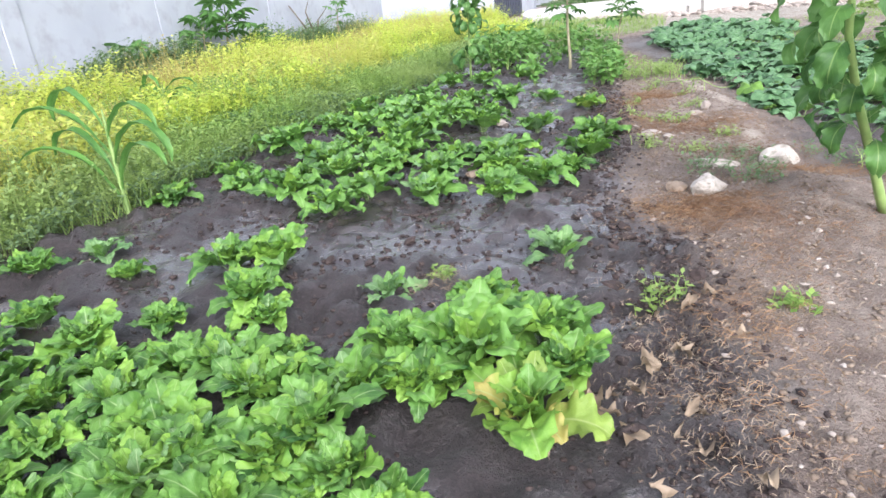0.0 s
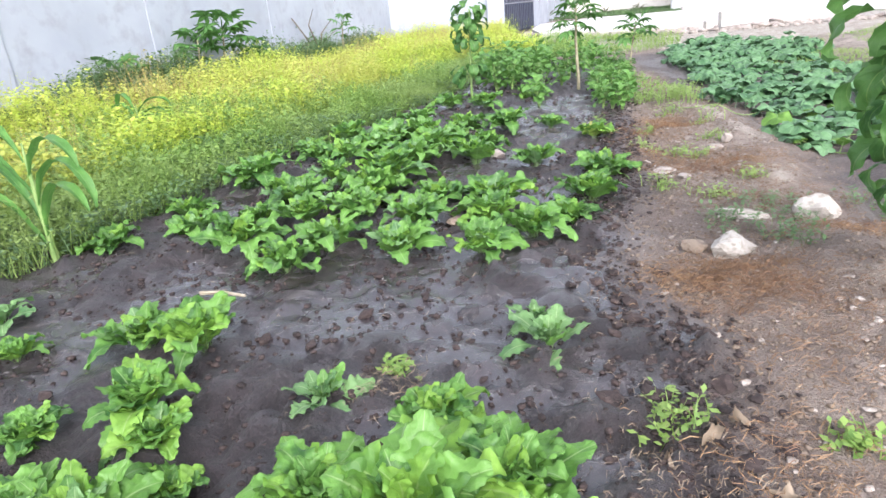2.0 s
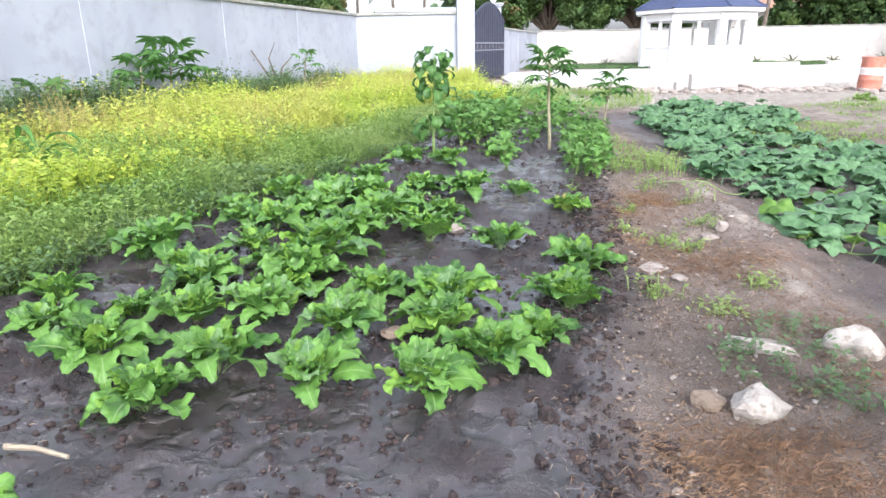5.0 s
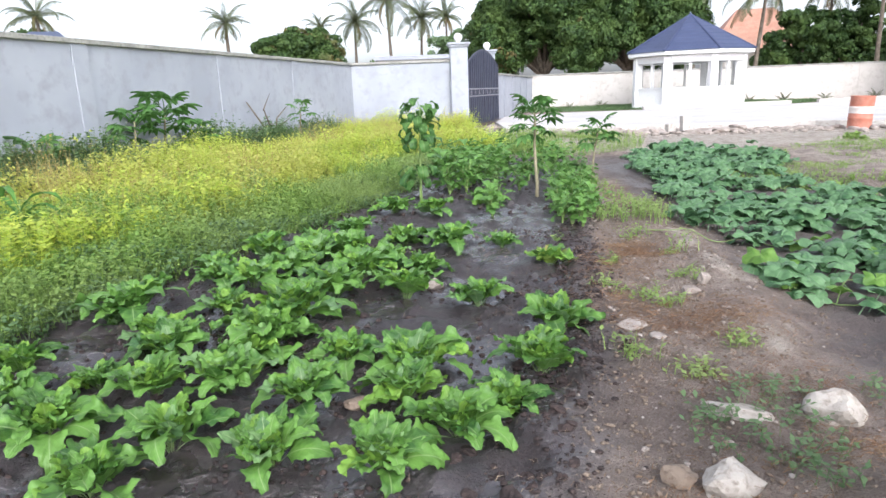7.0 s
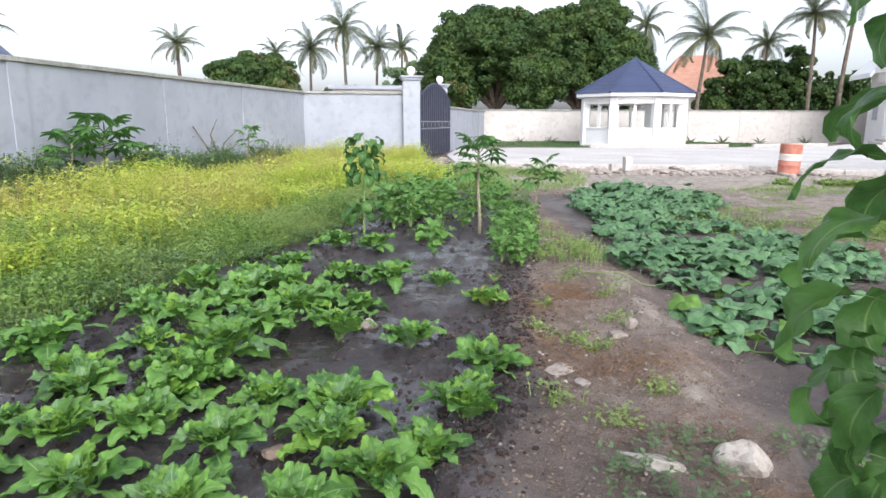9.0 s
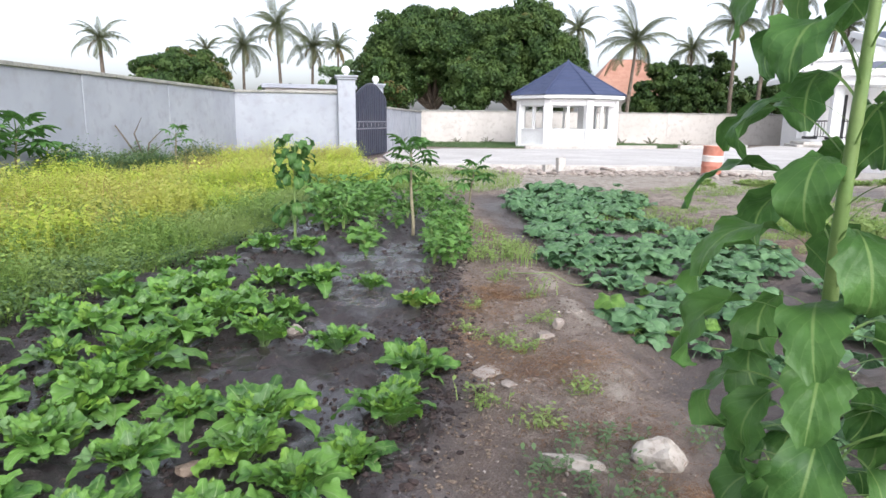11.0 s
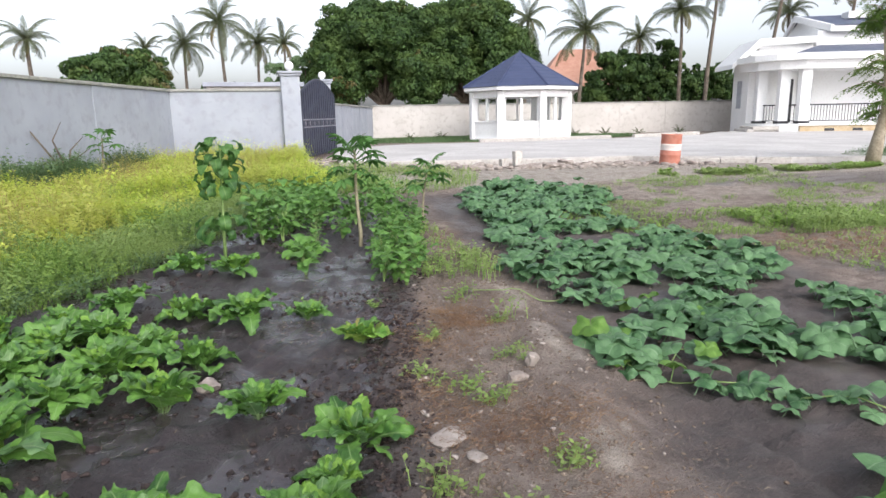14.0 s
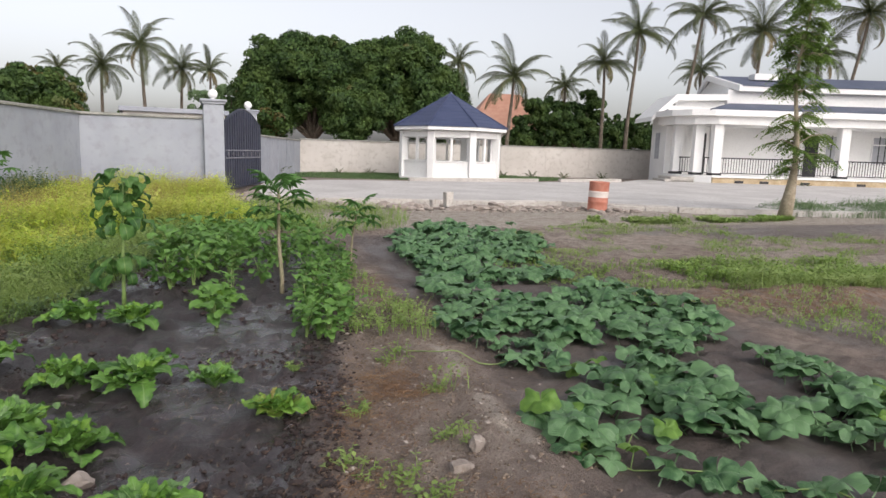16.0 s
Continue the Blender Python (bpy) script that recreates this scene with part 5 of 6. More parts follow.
weeds("green_weeds", "green leafy weeds along the bed's edge", weed_spots(14000, -0.04, 0.50, 1.5, 20, 1.2), 0.33, 0.006, 0.6, WEED_GREEN, 71, 11, 0.038, 0.03)
weeds("edge_grass", "fine green grass where the weeds meet the bed", weed_spots(16000, -0.07, 0.16, 1.5, 17, 1.2), 0.20, 0.005, 1.1, WEED_GREEN, 84, 4, 0.026, 0.02)
weeds("edge_sprouts", "dull green low sprouts where the weeds meet the bed", weed_spots(5000, -0.08, 0.10, 1.5, 17, 1.2), 0.15, 0.005, 0.9, WEED_DARK, 85, 7, 0.04, 0.02)
weeds("yellow_weeds", "bright yellow-green weeds in a dense stand", weed_spots(17500, 0.10, 0.92, 3.5, 26.8, 1.0), 0.46, 0.006, 0.5, WEED_YELLOW, 72, 12, 0.056, 0.15)
weeds("seeding_weeds", "buff seeding weeds among the yellow ones", weed_spots(9000, 0.15, 0.95, 5, 26.8, 0.65), 0.5, 0.006, 0.3, WEED_BUFF, 73, 6, 0.03)
weeds("dark_weeds", "dark green weeds at the foot of the wall", weed_spots(6000, 0.86, 1.0, 4, 24, 1.0), 0.62, 0.01, 0.4, WEED_DARK, 74, 8, 0.07)
weeds("near_wall_weeds", "dark green weeds at the foot of the wall", weed_spots(2600, 0.7, 0.9, 4, 15, 1.0), 0.4, 0.01, 0.4, WEED_DARK, 79, 8, 0.06)


def patch_spots(cx, cy, rx, ry, n, cut=0.45, seed=0):
    x, y = cx + rx * g.uniform(-1, 1, n), cy + ry * g.uniform(-1, 1, n)
    keep = (((x - cx) / rx) ** 2 + ((y - cy) / ry) ** 2 < 1) & (0.55 * value_noise(x + 0.7 * y, y - 0.4 * x, 0.9, 90 + seed) + 0.45 * value_noise(x - 0.3 * y, y + 0.8 * x, 2.3, 95 + seed) > cut)
    return x[keep], y[keep]


weeds("low_grass", "sparse low grass on the sandy ground", patch_spots(11.0, 12.5, 5.5, 5.0, 26000, 0.53, 1), 0.07, 0.008, 0.7, WEED_GREEN, 75, 4, 0.03)
weeds("mound_weeds", "leafy green weeds about the reddish earth mound", patch_spots(9.4, 11.4, 3.2, 1.3, 4500, 0.54, 8), 0.16, 0.01, 0.6, WEED_GREEN, 83, 6, 0.05)
weeds("gate_grass", "patchy grass in front of the gate", patch_spots(3.6, 19.5, 2.4, 3.2, 5000, 0.4, 2), 0.22, 0.008, 0.5, WEED_GREEN, 76, 5, 0.04)
weeds("creeping_weeds", "low creeping green plants along the drive", patch_spots(13.5, 18.0, 3.6, 0.6, 3200, 0.42, 3), 0.09, 0.012, 0.7, WEED_GREEN, 77, 8, 0.07)
weeds("far_lawn", "green grass strip before the far wall", patch_spots(14, 43, 10, 4.2, 24000, 0.1, 4), 0.10, 0.03, 0.5, WEED_DARK, 78, 2, 0.07)
weeds("side_grass", "tall grass beside the drive", patch_spots(21.5, 19.5, 4.0, 1.6, 5000, 0.15, 5), 0.28, 0.012, 0.4, WEED_DARK, 80, 4, 0.05)
weeds("bed_edge_weeds", "small green weeds between the bed and the pumpkins", patch_spots(3.15, 10.6, 0.42, 2.6, 900, 0.55, 6), 0.16, 0.008, 0.6, WEED_GREEN, 81, 6, 0.035)
weeds("rock_weeds", "low green weeds around the rocks", patch_spots(2.95, 5.3, 0.8, 0.5, 420, 0.52, 7), 0.09, 0.004, 0.9, WEED_DARK, 82, 5, 0.028, 0.1)


def tuft(x, y, size, seed, n=34):
    r2 = np.random.default_rng(seed)
    px, py = x + size * 0.8 * r2.normal(0, 0.5, n), y + size * 0.8 * r2.normal(0, 0.5, n)
    ob = new("weed_tuft", blades_mesh("weed_tuft", px, py, size * r2.uniform(0.15, 0.8, n), 0.006, 0.9, WEED_GREEN, seed, 3, 0.03, 0.1))
    tagged(ob, "small green weed growing on the bare path", "weed", "weeds on the path")


for k, (x, y, s) in enumerate(((2.93, 9.0, 0.2), (2.31, 7.31, 0.14), (3.3, 9.9, 0.24), (2.91, 7.48, 0.13), (2.62, 6.95, 0.13), (2.17, 6.2, 0.16), (1.5, 3.6, 0.13), (2.5, 8.0, 0.12), (2.75, 6.2, 0.12), (2.0, 3.45, 0.1), (2.4, 5.9, 0.13), (2.9, 10.6, 0.2), (3.4, 5.2, 0.2), (2.55, 7.2, 0.12), (3.05, 8.2, 0.1), (0.55, 4.0, 0.1), (2.2, 8.95, 0.1), (1.7, 9.0, 0.12))):
    tuft(x, y, s, 900 + k)


def litter(name, label, spots, length, mat, seed, curl=0.5):
    """Thin dry stalks lying about, as one mesh."""
    x, y = spots
    q = np.random.default_rng(seed)
    n = len(x)
    z = ground_z(x, y) + q.uniform(0.004, 0.035, n)
    a = q.uniform(0, math.tau, n)
    l = length * q.uniform(0.3, 1.0, n)
    b = a + q.uniform(-curl, curl, n)
    wdt = q.uniform(0.0004, 0.0011, n)
    p0 = np.stack([x, y, z], -1)
    p1 = p0 + np.stack([np.cos(a) * l / 2, np.sin(a) * l / 2, q.uniform(0, 0.02, n)], -1)
    p2 = p1 + np.stack([np.cos(b) * l / 2, np.sin(b) * l / 2, q.uniform(-0.02, 0.005, n)], -1)
    s1 = np.stack([-np.sin(a) * wdt, np.cos(a) * wdt, wdt], -1)
    v = np.stack([p0 - s1, p0 + s1, p1 + s1, p1 - s1, p2 + s1 * 0.5, p2 - s1 * 0.5], 1).reshape(-1, 3)
    base = np.arange(n)[:, None] * 6
    faces = np.concatenate([base + np.array([0, 1, 2, 3]), base + np.array([3, 2, 4, 5])])
    tagged(new(name, mesh_from(name, v, faces, mat)), label, "straw", kind="stuff")


def blob(cx, cy, rx, ry, n):
    return cx + rx * g.normal(0, 0.5, n), cy + ry * g.normal(0, 0.5, n)


for k, (cx, cy, rx, ry, n) in enumerate(((2.05, 4.62, 0.42, 0.35, 900), (1.75, 3.3, 0.3, 0.3, 150), (2.8, 8.35, 0.3, 0.5, 500), (2.7, 6.55, 0.5, 0.4, 500), (2.9, 5.15, 0.5, 0.2, 300), (2.75, 5.75, 0.55, 0.3, 260), (2.45, 4.2, 0.5, 0.6, 260), (2.0, 3.7, 0.3, 0.5, 130), (1.6, 2.75, 0.3, 0.4, 90), (2.45, 7.9, 0.3, 0.6, 240), (2.3, 6.9, 0.3, 0.6, 200))):
    litter("dry_straw", "reddish dry straw strewn over the earth", blob(cx, cy, rx, ry, n * 4), 0.06, STRAW, 300 + k, 1.4)
litter("withered_stalks", "withered pale stalks and leaves at the bed's edge", blob(1.42, 2.95, 0.28, 0.6, 1300), 0.04, GREYLITTER, 310, 1.2)
litter("path_litter", "scattered dry stalks on the path", (g.uniform(1.3, 3.6, 4200), g.uniform(2.0, 10.0, 4200)), 0.035, GREYLITTER, 311)
litter("bed_litter", "scattered withered stalks in the wet bed", (g.uniform(-1.4, 1.8, 900), g.uniform(3.4, 9.0, 900)), 0.04, GREYLITTER, 312)
litter("mulch", "grey withered leaves lying in the bed", blob(0.55, 3.85, 0.18, 0.16, 260), 0.06, GREYLITTER, 313, 1.4)

CURLED = [blade("dry_leaf", 0.13, 0.06, GREYLITTER, 700 + k, petiole=0.1, droop=2.6, lobes=0.15, lobe_n=3, wave=0.02, segs=6, cross=2, cup=0.8) for k in range(3)]
r = rng(91)
for i in range(22):
    x, y = (1.22 + r.gauss(0, 0.12), 2.62 + r.gauss(0, 0.22)) if i < 14 else (r.uniform(1.3, 1.8), r.uniform(2.6, 3.6))
    s = r.uniform(0.5, 1.1)
    ob = new("dry_leaf", CURLED[i % 3])
    ob.matrix_basis = pose(x, y, gz(x, y) + 0.02, r.uniform(-20, 20), r.uniform(-20, 20), r.uniform(0, 360)) @ Matrix.Diagonal((s, s, s, 1))
    tagged(ob, "curled withered leaf lying on the dark earth", "leaf", "withered leaves")

stick = new("stick", mesh_of("stick", tube([(-0.13, 0.03, 0.0), (0.0, 0.0, 0.012), (0.13, -0.035, 0.0)], [0.012, 0.010, 0.008], 6), BARK))
stick.matrix_basis = pose(-0.42, 4.72, gz(-0.42, 4.72) + 0.012)
tagged(stick, "short pale dry stick lying on the wet mud", "stick")

# clods of earth in the bed
CLODS = [stone_mesh("soil_clod", 1, 1, 0.6, CLOD, 800 + k, 2, 0.5) for k in range(5)]
r = rng(92)
for i in range(230):
    y = r.uniform(2.6, 9.5)
    if i % 3:
        x = float(bed_right(y)) + r.gauss(-0.1, 0.16)
    else:
        x = r.uniform(float(bed_left(y)) + 0.2, float(bed_right(y)))
    s = r.uniform(0.012, 0.034) * (1.3 if i % 7 == 0 else 1)
    ob = new("soil_clod", CLODS[i % 5])
    ob.matrix_basis = pose(x, y, gz(x, y) + 0.2 * s, r.uniform(-20, 20), r.uniform(-20, 20), r.uniform(0, 360)) @ Matrix.Diagonal((s * r.uniform(0.9, 1.6), s, s, 1))
    tagged(ob, "rough clod of damp dark earth", "clod", "clods of earth")
PEBBLES = [stone_mesh("pebble", 1, 1, 0.6, RUBBLE, 820 + k, 1, 0.4) for k in range(4)]
for i in range(150):
    y = r.uniform(2.6, 10)
    x = float(bed_right(y)) + abs(r.gauss(0.5, 0.4))
    s = r.uniform(0.006, 0.02)
    ob = new("pebble", PEBBLES[i % 4])
    ob.matrix_basis = pose(x, y, gz(x, y) + 0.25 * s, 0, 0, r.uniform(0, 360)) @ Matrix.Diagonal((s * r.uniform(0.9, 1.6), s, s, 1))
    tagged(ob, "small pale pebble on the sandy path", "pebble", "pebbles on the path")


def crumbs(name, label, x, y, size, mat, seed, flat=0.65):
    """Many small rough lumps lying on the ground, as one mesh."""
    q = np.random.default_rng(seed)
    n = len(x)
    gold = (1 + 5 ** 0.5) / 2
    v0 = np.array([(-1, gold, 0), (1, gold, 0), (-1, -gold, 0), (1, -gold, 0), (0, -1, gold), (0, 1, gold), (0, -1, -gold), (0, 1, -gold), (gold, 0, -1), (gold, 0, 1), (-gold, 0, -1), (-gold, 0, 1)]) / 1.9
    f0 = np.array([(0, 11, 5), (0, 5, 1), (0, 1, 7), (0, 7, 10), (0, 10, 11), (1, 5, 9), (5, 11, 4), (11, 10, 2), (10, 7, 6), (7, 1, 8), (3, 9, 4), (3, 4, 2), (3, 2, 6), (3, 6, 8), (3, 8, 9), (4, 9, 5), (2, 4, 11), (6, 2, 10), (8, 6, 7), (9, 8, 1)])
    s = size * (2.2 * q.uniform(0, 1, n) ** 5 + 0.25)
    v = v0[None] * q.uniform(0.65, 1.25, (n, 12, 1)) * s[:, None, None]
    a = q.uniform(0, math.tau, n)
    c, d = np.cos(a)[:, None], np.sin(a)[:, None]
    vx, vy = v[..., 0] * 1.25, v[..., 1]
    z = ground_z(x, y)
    out = np.stack([vx * c - vy * d + x[:, None], vx * d + vy * c + y[:, None], v[..., 2] * flat + (z + 0.25 * s)[:, None]], -1)
    faces = (np.arange(n)[:, None, None] * 12 + f0[None]).reshape(-1, 3)
    tagged(new(name, mesh_from(name, out.reshape(-1, 3), faces, mat)), label, "soil", kind="stuff")


def bed_spots(n, y0, y1, cut, seed):
    y = g.uniform(y0, y1, n)
    x = bed_left(y) + 0.1 + (bed_right(y) - bed_left(y)) * g.uniform(0, 1, n)
    keep = value_noise(x, y, 1.6, seed) > cut
    return x[keep], y[keep]


crumbs("soil_crumbs", "crumbly lumps of damp dark soil in the bed", *bed_spots(20000, 2.5, 9.5, 0.36, 51), 0.008, CLOD, 351)
crumbs("bed_ridge_soil", "broken damp soil along the bed's edge", *(lambda y: (bed_right(y) + g.normal(-0.05, 0.14, len(y)), y))(g.uniform(2.4, 10, 6000)), 0.008, CLOD, 352, 0.45)
crumbs("far_soil_crumbs", "crumbly lumps of damp dark soil in the bed", *bed_spots(2000, 9.5, 15, 0.5, 52), 0.016, CLOD, 353)
crumbs("path_gravel", "fine pale gravel and crumbs on the sandy path", *(lambda y: (bed_right(y) + 0.1 + np.abs(g.normal(0.6, 0.5, len(y))), y))(g.uniform(2.3, 11, 1500)), 0.006, RUBBLE, 354)
crumbs("path_crumbs", "dry brown crumbs of earth on the path", *(lambda y: (bed_right(y) + 0.1 + np.abs(g.normal(0.5, 0.5, len(y))), y))(g.uniform(2.0, 11, 16000)), 0.006, DRYCLOD, 355)

crumbs("rubble_gravel", "broken stones and gravel strewn along the drive's edge", *(lambda x: (x, 22.9 - 0.18 * (x - 4.5) - np.abs(g.normal(0.5, 0.6, len(x)))))(g.uniform(3.2, 13.5, 1300)), 0.06, RUBBLE, 356, 0.5)
crumbs("gate_gravel", "broken stones and gravel before the gate", g.uniform(0.8, 3.6, 500), g.uniform(23.5, 27.0, 500), 0.07, RUBBLE, 357, 0.5)


# ---- trees ----
def frond_mesh(seed, length, droop, mat):
    r2 = rng(seed)
    bm = bmesh.new()
    y = z = 0.0
    ang = 0.0
    pts = []
    n = 14
    for i in range(n + 1):
        pts.append(Vector((0, y, z)))
        y += math.cos(ang) * length / n
        z += math.sin(ang) * length / n
        ang -= droop / n * (0.5 + i / n)
    tube(pts, [0.05 * (1 - 0.06 * i) for i in range(n + 1)], 3, bm)
    for i in range(1, 56):
        t = i / 56 * n
        q = min(n - 1, int(t))
        p = pts[q].lerp(pts[q + 1], t - q)
        d = (pts[q + 1] - pts[q]).normalized()
        l = length * 0.20 * math.sin(math.pi * (0.12 + 0.83 * i / 56)) + 0.1
        for side in (-1, 1):
            out = Vector((side * 0.8, 0, 0)) + d * 0.65 + Vector((0, 0, -0.75 - r2.uniform(0, 0.5)))
            tip = p + out.normalized() * l * r2.uniform(0.85, 1.1)
            wv = d * 0.022
            midp = p.lerp(tip, 0.5) + Vector((side * 0.06, 0, 0.05))
            a = [bm.verts.new(c) for c in (p - wv, p + wv, midp + wv, midp - wv)]
            bm.faces.new(a)
            bm.faces.new((a[3], a[2], bm.verts.new(tip)))
    return mesh_of("frond", bm, mat)


FRONDS = [frond_mesh(k, 4.0, 1.1 + 0.35 * k, PALM) for k in range(4)]
FROND_OLD = frond_mesh(9, 3.0, 2.3, PALM_OLD)


def palm(x, y, top, seed, size=1.0, lean_x=0.0, old=2):
    r2 = rng(seed)
    p = thing("coconut_palm", "tall coconut palm with a bare curved trunk beyond the wall", "palm tree", pose(x - lean_x, y, -0.2), "palms beyond the wall")
    pts = [(lean_x * (k / 8) ** 1.5, 0.15 * math.sin(k * 0.7), (top + 0.2) * k / 8) for k in range(9)]
    part("trunk", tube(pts, [0.21 - 0.012 * k for k in range(9)], 9), BARK_DARK, p, smooth=True)
    n = 21
    for i in range(n):
        e = 84 - 118 * (i / (n - 1)) ** 0.9 + r2.uniform(-17, 15)
        s = size * r2.uniform(0.68, 1.15)
        me = FROND_OLD if i >= n - old else FRONDS[i % 4]
        part("frond", me, PALM, p, at=Matrix.Translation(pts[-1]) @ lean(i * 137.5 + r2.uniform(-15, 15), e, r2.uniform(-20, 20)) @ Matrix.Diagonal((s, s, s, 1)))


for k, (x, y, top, size, ln) in enumerate((
    (-8.7, 75.9, 9.0, 0.85, 0.2), (-4.9, 72.7, 10.8, 1.0, -0.3), (-1.5, 77.7, 9.4, 0.85, 0.3), (1.2, 83.3, 10.0, 0.7, 0), (24.1, 64.4, 10.4, 0.72, 0.2), (27.4, 58.7, 8.6, 1.0, 0.4),
    (38.0, 67.9, 9.2, 0.75, 0), (36.3, 57.9, 10.4, 0.85, -0.4), (38.2, 55.5, 13.0, 0.95, 0.5), (46.7, 57.2, 15.6, 1.0, 1.6), (53.6, 64.9, 11.6, 0.9, 0), (53.8, 56.7, 14.6, 1.25, 0.6), (60.9, 56.0, 12.8, 1.2, 0.8), (60.1, 50.3, 15.8, 1.2, 2.4),
    (-16.1, 55.6, 7.2, 0.55, 0), (-27.7, 50.4, 7.6, 0.6, 0), (-14.0, 84.0, 9.4, 0.6, 0.2))):
    palm(x, y, top, 400 + k, size * 1.15, ln, 1 + k % 4)


def young_palm(x, y, size, seed):
    r2 = rng(seed)
    p = thing("young_palm", "low young palm planted before the cream wall", "plant", pose(x, y, 0.0), "young palms along the wall")
    for i in range(8):
        part("frond", FRONDS[i % 2], PALM, p, at=lean(i * 137.5, 75 - 6 * i + r2.uniform(-8, 8), r2.uniform(-20, 20)) @ Matrix.Diagonal((size, size, size, 1)))


for k, (x, y, sz) in enumerate(((9.2, 46.3, 0.26), (11.3, 46.2, 0.3), (20.6, 45.4, 0.3), (22.6, 44.9, 0.34), (25.4, 45.3, 0.28), (28.3, 44.8, 0.32), (5.2, 42.0, 0.4), (4.6, 39.5, 0.42), (36.5, 34.6, 0.28))):
    young_palm(x, y, sz * 0.55, 450 + k)


def broad_tree(name, label, x, y, lobes, seed, leaf=0.30, density=46.0, mat=None, trunk_h=3.0, rust=0.0, trunk_r=0.5):
    """A broad tree: trunk, limbs to each lobe, and a crown of many leaves on uneven lobes."""
    q = np.random.default_rng(seed)
    tree = thing(name, label, "tree", pose(x, y, -0.2))
    part("trunk", tube([(0, 0, 0), (0.1, 0, trunk_h * 0.5), (0, 0.1, trunk_h)], [trunk_r * 1.2, trunk_r * 0.9, trunk_r * 0.8], 10), BARK_DARK, tree, smooth=True)
    pts, nrm = [], []
    for lx, ly, lz, lr in lobes:
        part("limb", tube([(0, 0, trunk_h * 0.85), (lx * 0.4, ly * 0.4, (trunk_h + lz) / 2), (lx * 0.85, ly * 0.85, lz)], [trunk_r * 0.5, trunk_r * 0.3, trunk_r * 0.12], 6), BARK_DARK, tree)
        clumps = max(12, int(8.5 * lr * lr))
        d = q.normal(0, 1, (clumps, 3)) + np.array([0, 0, 0.25])
        d /= np.linalg.norm(d, axis=1, keepdims=True)
        size = lr * (0.12 + 0.24 * q.uniform(0, 1, clumps) ** 1.5)
        mids = np.array([lx, ly, lz]) + d * (lr * q.uniform(0.55, 0.94, clumps))[:, None] * np.array([1, 1, 0.9])
        per = np.maximum(14, (density * 13.0 * size * size).astype(int))
        which = np.repeat(np.arange(clumps), per)
        e = 1.3 * q.normal(0, 1, (len(which), 3)) + 0.45 * d[which] + np.array([0, 0, 0.45])
        e /= np.linalg.norm(e, axis=1, keepdims=True)
        pts.append(mids[which] + e * (size[which] * (0.55 + 0.75 * q.uniform(0, 1, len(which))))[:, None] * np.array([1, 1, 0.8]))
        nrm.append(e)
    c, d = np.concatenate(pts), np.concatenate(nrm)
    n = len(c)
    a = np.cross(d, q.normal(0, 1, (n, 3))) + np.array([0, 0, -0.45])
    a /= np.linalg.norm(a, axis=1, keepdims=True)
    b = np.cross(a, d + 0.75 * q.normal(0, 1, (n, 3)))
    b /= np.linalg.norm(b, axis=1, keepdims=True) + 1e-6
    l = leaf * q.uniform(0.6, 1.3, n)[:, None]
    v = np.stack([c - a * l * 0.5, c + b * l * 0.3, c + a * l * 0.5, c - b * l * 0.3], 1)
    if rust:
        pick = value_noise(c[:, 0], c[:, 1] + c[:, 2] * 1.3, 0.6, seed + 5) > 1 - rust
    else:
        pick = np.zeros(n, bool)
    for keep, mm, nm in ((~pick, mat or MANGO, "crown"), (pick, MANGO_RUST, "young_growth")):
        if keep.sum() > 3:
            k = int(keep.sum())
            part(nm, mesh_from(nm, v[keep].reshape(-1, 3), np.arange(k * 4).reshape(k, 4), mm), mm, tree)


def lobe_set(seed, w, dd, z0, z1, n, r0, r1):
    """Lobes filling an oblong dome."""
    q = rng(seed)
    out = []
    for i in range(n):
        a = i * 2.4
        k = math.sqrt((i + 0.5) / n)
        x, y = math.cos(a) * w * k, math.sin(a) * dd * k
        top = z0 + (z1 - z0) * math.sqrt(max(0.0, 1 - (0.93 * k) ** 2))
        out.append((x, y, top * q.uniform(0.9, 1.0) - r0, q.uniform(r0, r1)))
        out.append((x * 0.98, y * 0.98, (top * 0.5 + z0 * 0.3) * q.uniform(0.8, 1.0), q.uniform(r0, r1)))
    return out


broad_tree("mango_tree", "huge dense mango tree with a dark domed crown beyond the wall", 10.3, 66, lobe_set(1, 5.6, 4.0, 5.0, 12.9, 13, 1.9, 3.0), 11, rust=0.06)
broad_tree("mango_tree", "huge dense mango tree with a dark domed crown beyond the wall", 17.6, 62.5, lobe_set(2, 5.4, 4.0, 4.5, 12.0, 13, 1.9, 2.9), 12, rust=0.05)
broad_tree("mango_tree", "round mango tree with reddish young leaves behind the wall", -11.6, 61.5, lobe_set(3, 3.4, 3.0, 3.0, 8.4, 8, 1.5, 2.2), 13, rust=0.22, trunk_h=2.2, trunk_r=0.35)
broad_tree("broad_tree", "green tree behind the wall", 3.0, 70, lobe_set(4, 2.6, 2.6, 3.0, 8.6, 7, 1.3, 2.0), 14, mat=WEED_DARK, trunk_h=2.5, trunk_r=0.3)
broad_tree("broad_tree", "dark green tree beyond the far wall", 32.8, 63, lobe_set(5, 2.6, 2.0, 2.0, 7.6, 7, 1.1, 1.8), 15, leaf=0.36, trunk_h=2, trunk_r=0.25)
broad_tree("broad_tree", "dark green tree beyond the far wall", 36.8, 62, lobe_set(6, 2.6, 2.0, 2.0, 8.6, 7, 1.1, 1.8), 16, leaf=0.36, trunk_h=2, trunk_r=0.25)
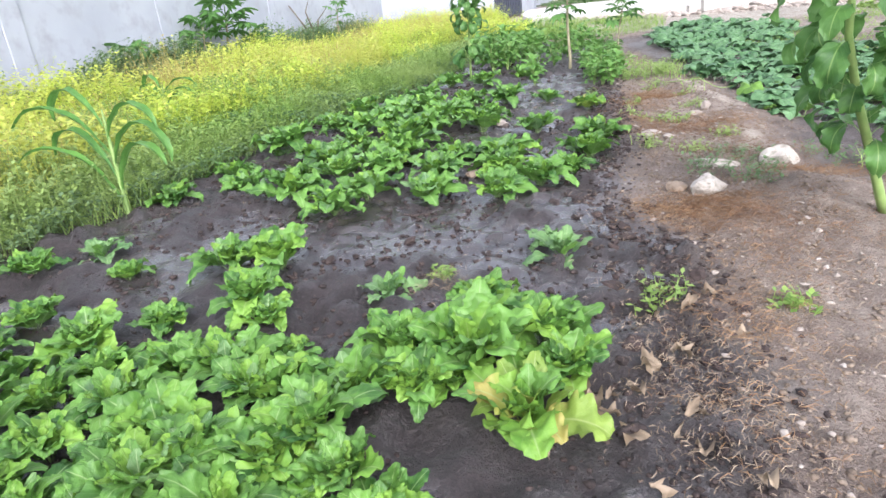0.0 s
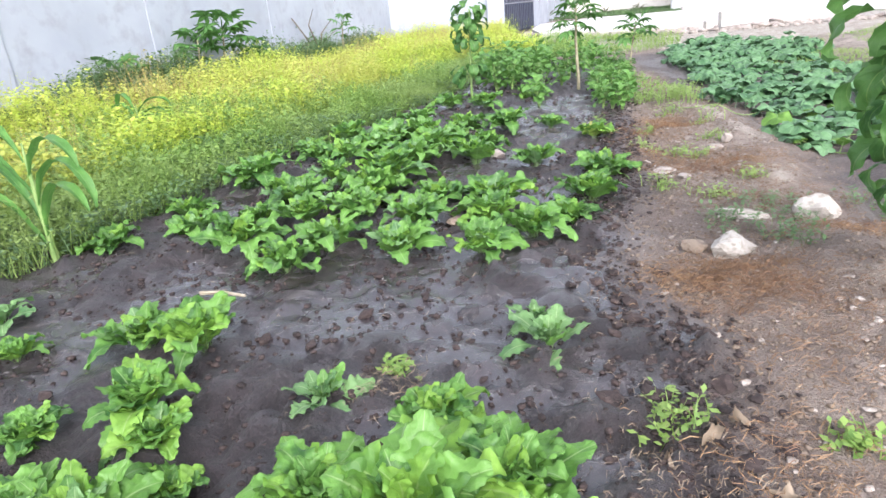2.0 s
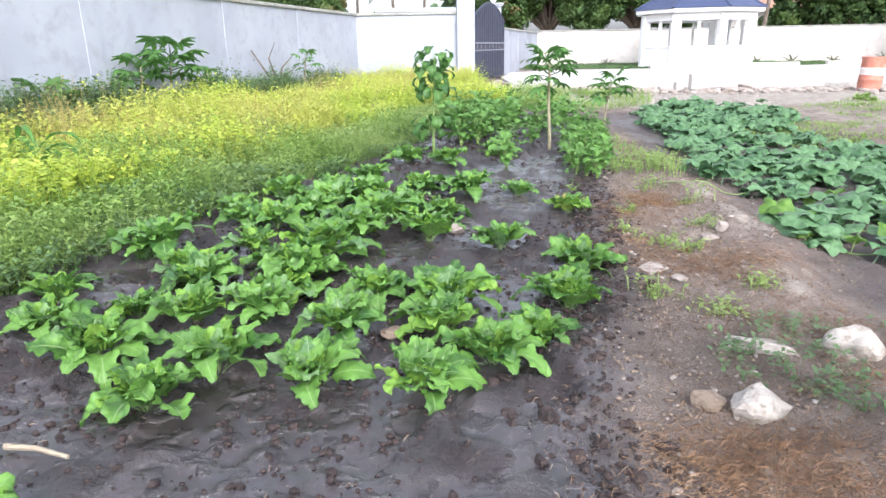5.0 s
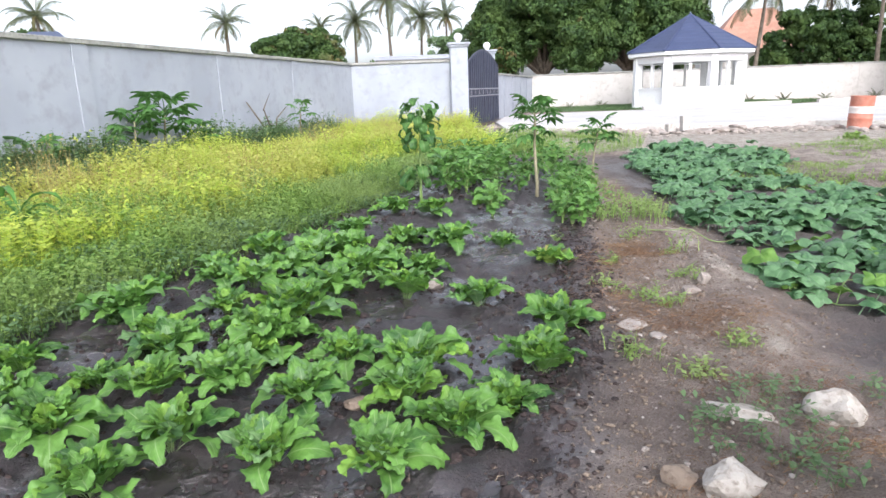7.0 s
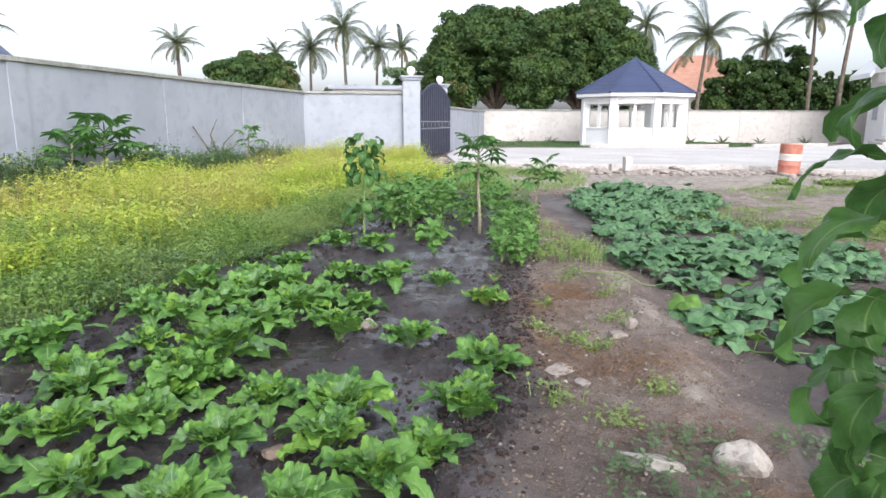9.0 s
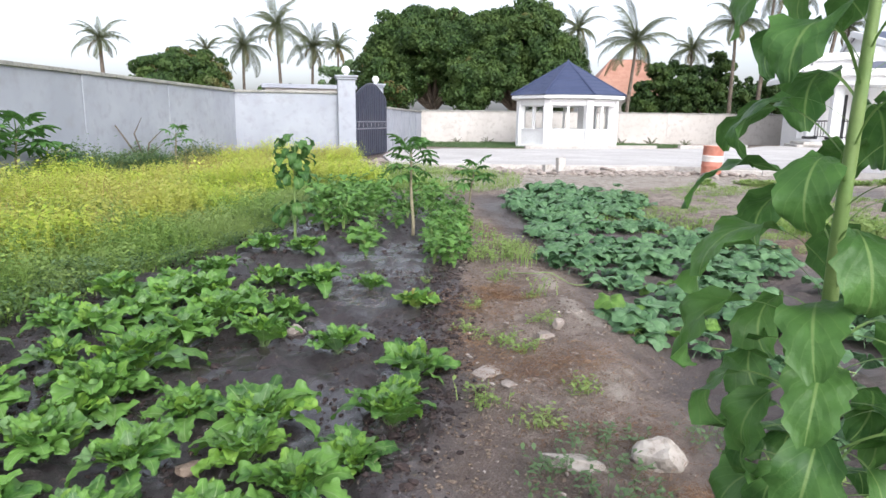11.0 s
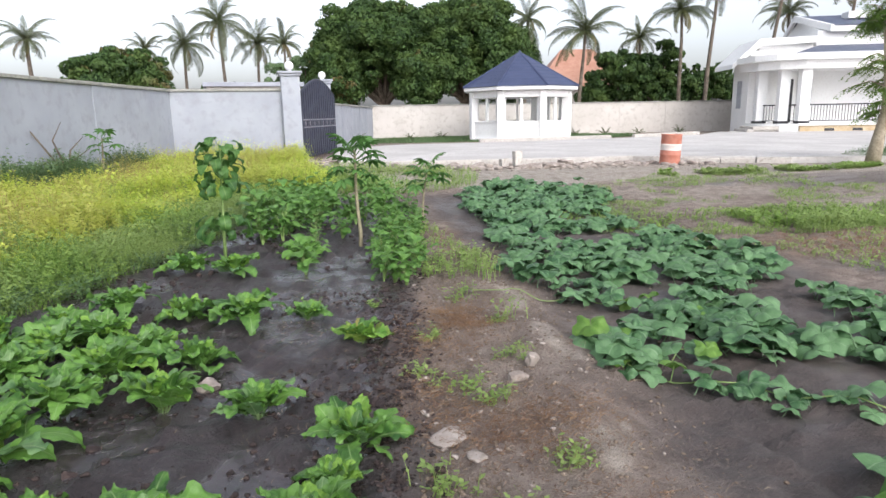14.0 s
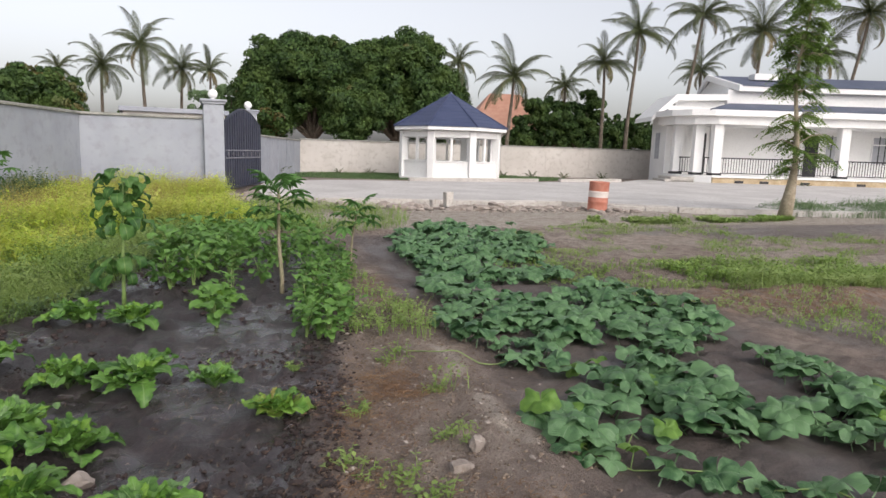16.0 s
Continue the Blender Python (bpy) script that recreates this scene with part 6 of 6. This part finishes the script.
broad_tree("broad_tree", "dark green tree beyond the far wall", 41.0, 60, lobe_set(7, 2.8, 2.0, 2.0, 6.8, 7, 1.1, 1.8), 17, leaf=0.36, trunk_h=2, trunk_r=0.25)
broad_tree("broad_tree", "dark green tree behind the house", 47.5, 60, lobe_set(8, 3.2, 2.4, 3.0, 7.6, 8, 1.3, 2.1), 18, trunk_h=2.5, trunk_r=0.3)
broad_tree("broad_tree", "dark green tree behind the wall", -4.2, 66, lobe_set(9, 3.0, 2.2, 2.0, 5.2, 7, 1.2, 1.8), 19, trunk_h=2, trunk_r=0.3)
broad_tree("broad_tree", "green tree behind the wall", -30.5, 54, lobe_set(10, 3.2, 2.4, 2.5, 7.6, 8, 1.3, 2.0), 20, trunk_h=2, trunk_r=0.3)


def moringa(x, y, height, seed):
    """A slender tree with drooping feathery sprays of small leaflets."""
    r2 = rng(seed)
    q = np.random.default_rng(seed)
    tree = thing("moringa_tree", "slender tree with feathery drooping foliage beside the drive", "tree", pose(x, y, gz(x, y) - 0.05))
    pts = [(0.10 * math.sin(k * 0.9), 0.06 * math.cos(k * 1.1), height * k / 9) for k in range(10)]
    part("trunk", tube(pts, [0.21, 0.16, 0.085, 0.07, 0.06, 0.05, 0.04, 0.032, 0.022, 0.01], 9), BARK, tree, "pale trunk", True)
    cs, ds = [], []
    for i in range(78):
        f = 0.20 + 0.8 * r2.random() ** 0.9
        k = min(8, int(f * 9))
        p = Vector(pts[k]).lerp(Vector(pts[k + 1]), f * 9 - k)
        a = r2.uniform(0, math.tau)
        l = 0.46 * (0.45 + 1.15 * math.sin(math.pi * min(1, 0.15 + f * 0.8))) * r2.uniform(0.6, 1.1)
        up = r2.uniform(0.1, 0.75)
        tip = p + Vector((math.cos(a) * l, math.sin(a) * l, l * up - 0.25 * l))
        mid = p.lerp(tip, 0.5) + Vector((0, 0, 0.18 * l))
        part("branch", tube([p, mid, tip], [0.022, 0.014, 0.005], 4), BARK, tree)
        for j in range(13):
            t = 0.2 + 0.8 * j / 12
            c = p.lerp(mid, t * 2) if t < 0.5 else mid.lerp(tip, t * 2 - 1)
            b = a + r2.uniform(-1.3, 1.3)
            sl = r2.uniform(0.22, 0.48)
            for m in range(11):
                u = m / 10
                cs.append((c.x + math.cos(b) * sl * u, c.y + math.sin(b) * sl * u, c.z - 0.28 * sl * u - 0.45 * sl * u * u))
                ds.append(b)
    c = np.repeat(np.array(cs), 2, axis=0)
    n = len(c)
    side = np.tile([1.0, -1.0], n // 2)
    b = np.repeat(np.array(ds), 2) + side * 1.1 + q.normal(0, 0.4, n)
    l = 0.075 * q.uniform(0.7, 1.3, n)
    ux, uy, uz = np.cos(b) * l, np.sin(b) * l, -l * q.uniform(0.1, 0.8, n)
    px, py = -np.sin(b) * l * 0.28, np.cos(b) * l * 0.28
    v = np.stack([c, c + np.stack([ux * 0.5 + px, uy * 0.5 + py, uz * 0.5], -1), c + np.stack([ux, uy, uz], -1), c + np.stack([ux * 0.5 - px, uy * 0.5 - py, uz * 0.5], -1)], 1)
    part("crown", mesh_from("crown", v.reshape(-1, 3), np.arange(n * 4).reshape(n, 4), MORINGA), MORINGA, tree)


moringa(16.9, 18.1, 6.6, 41)
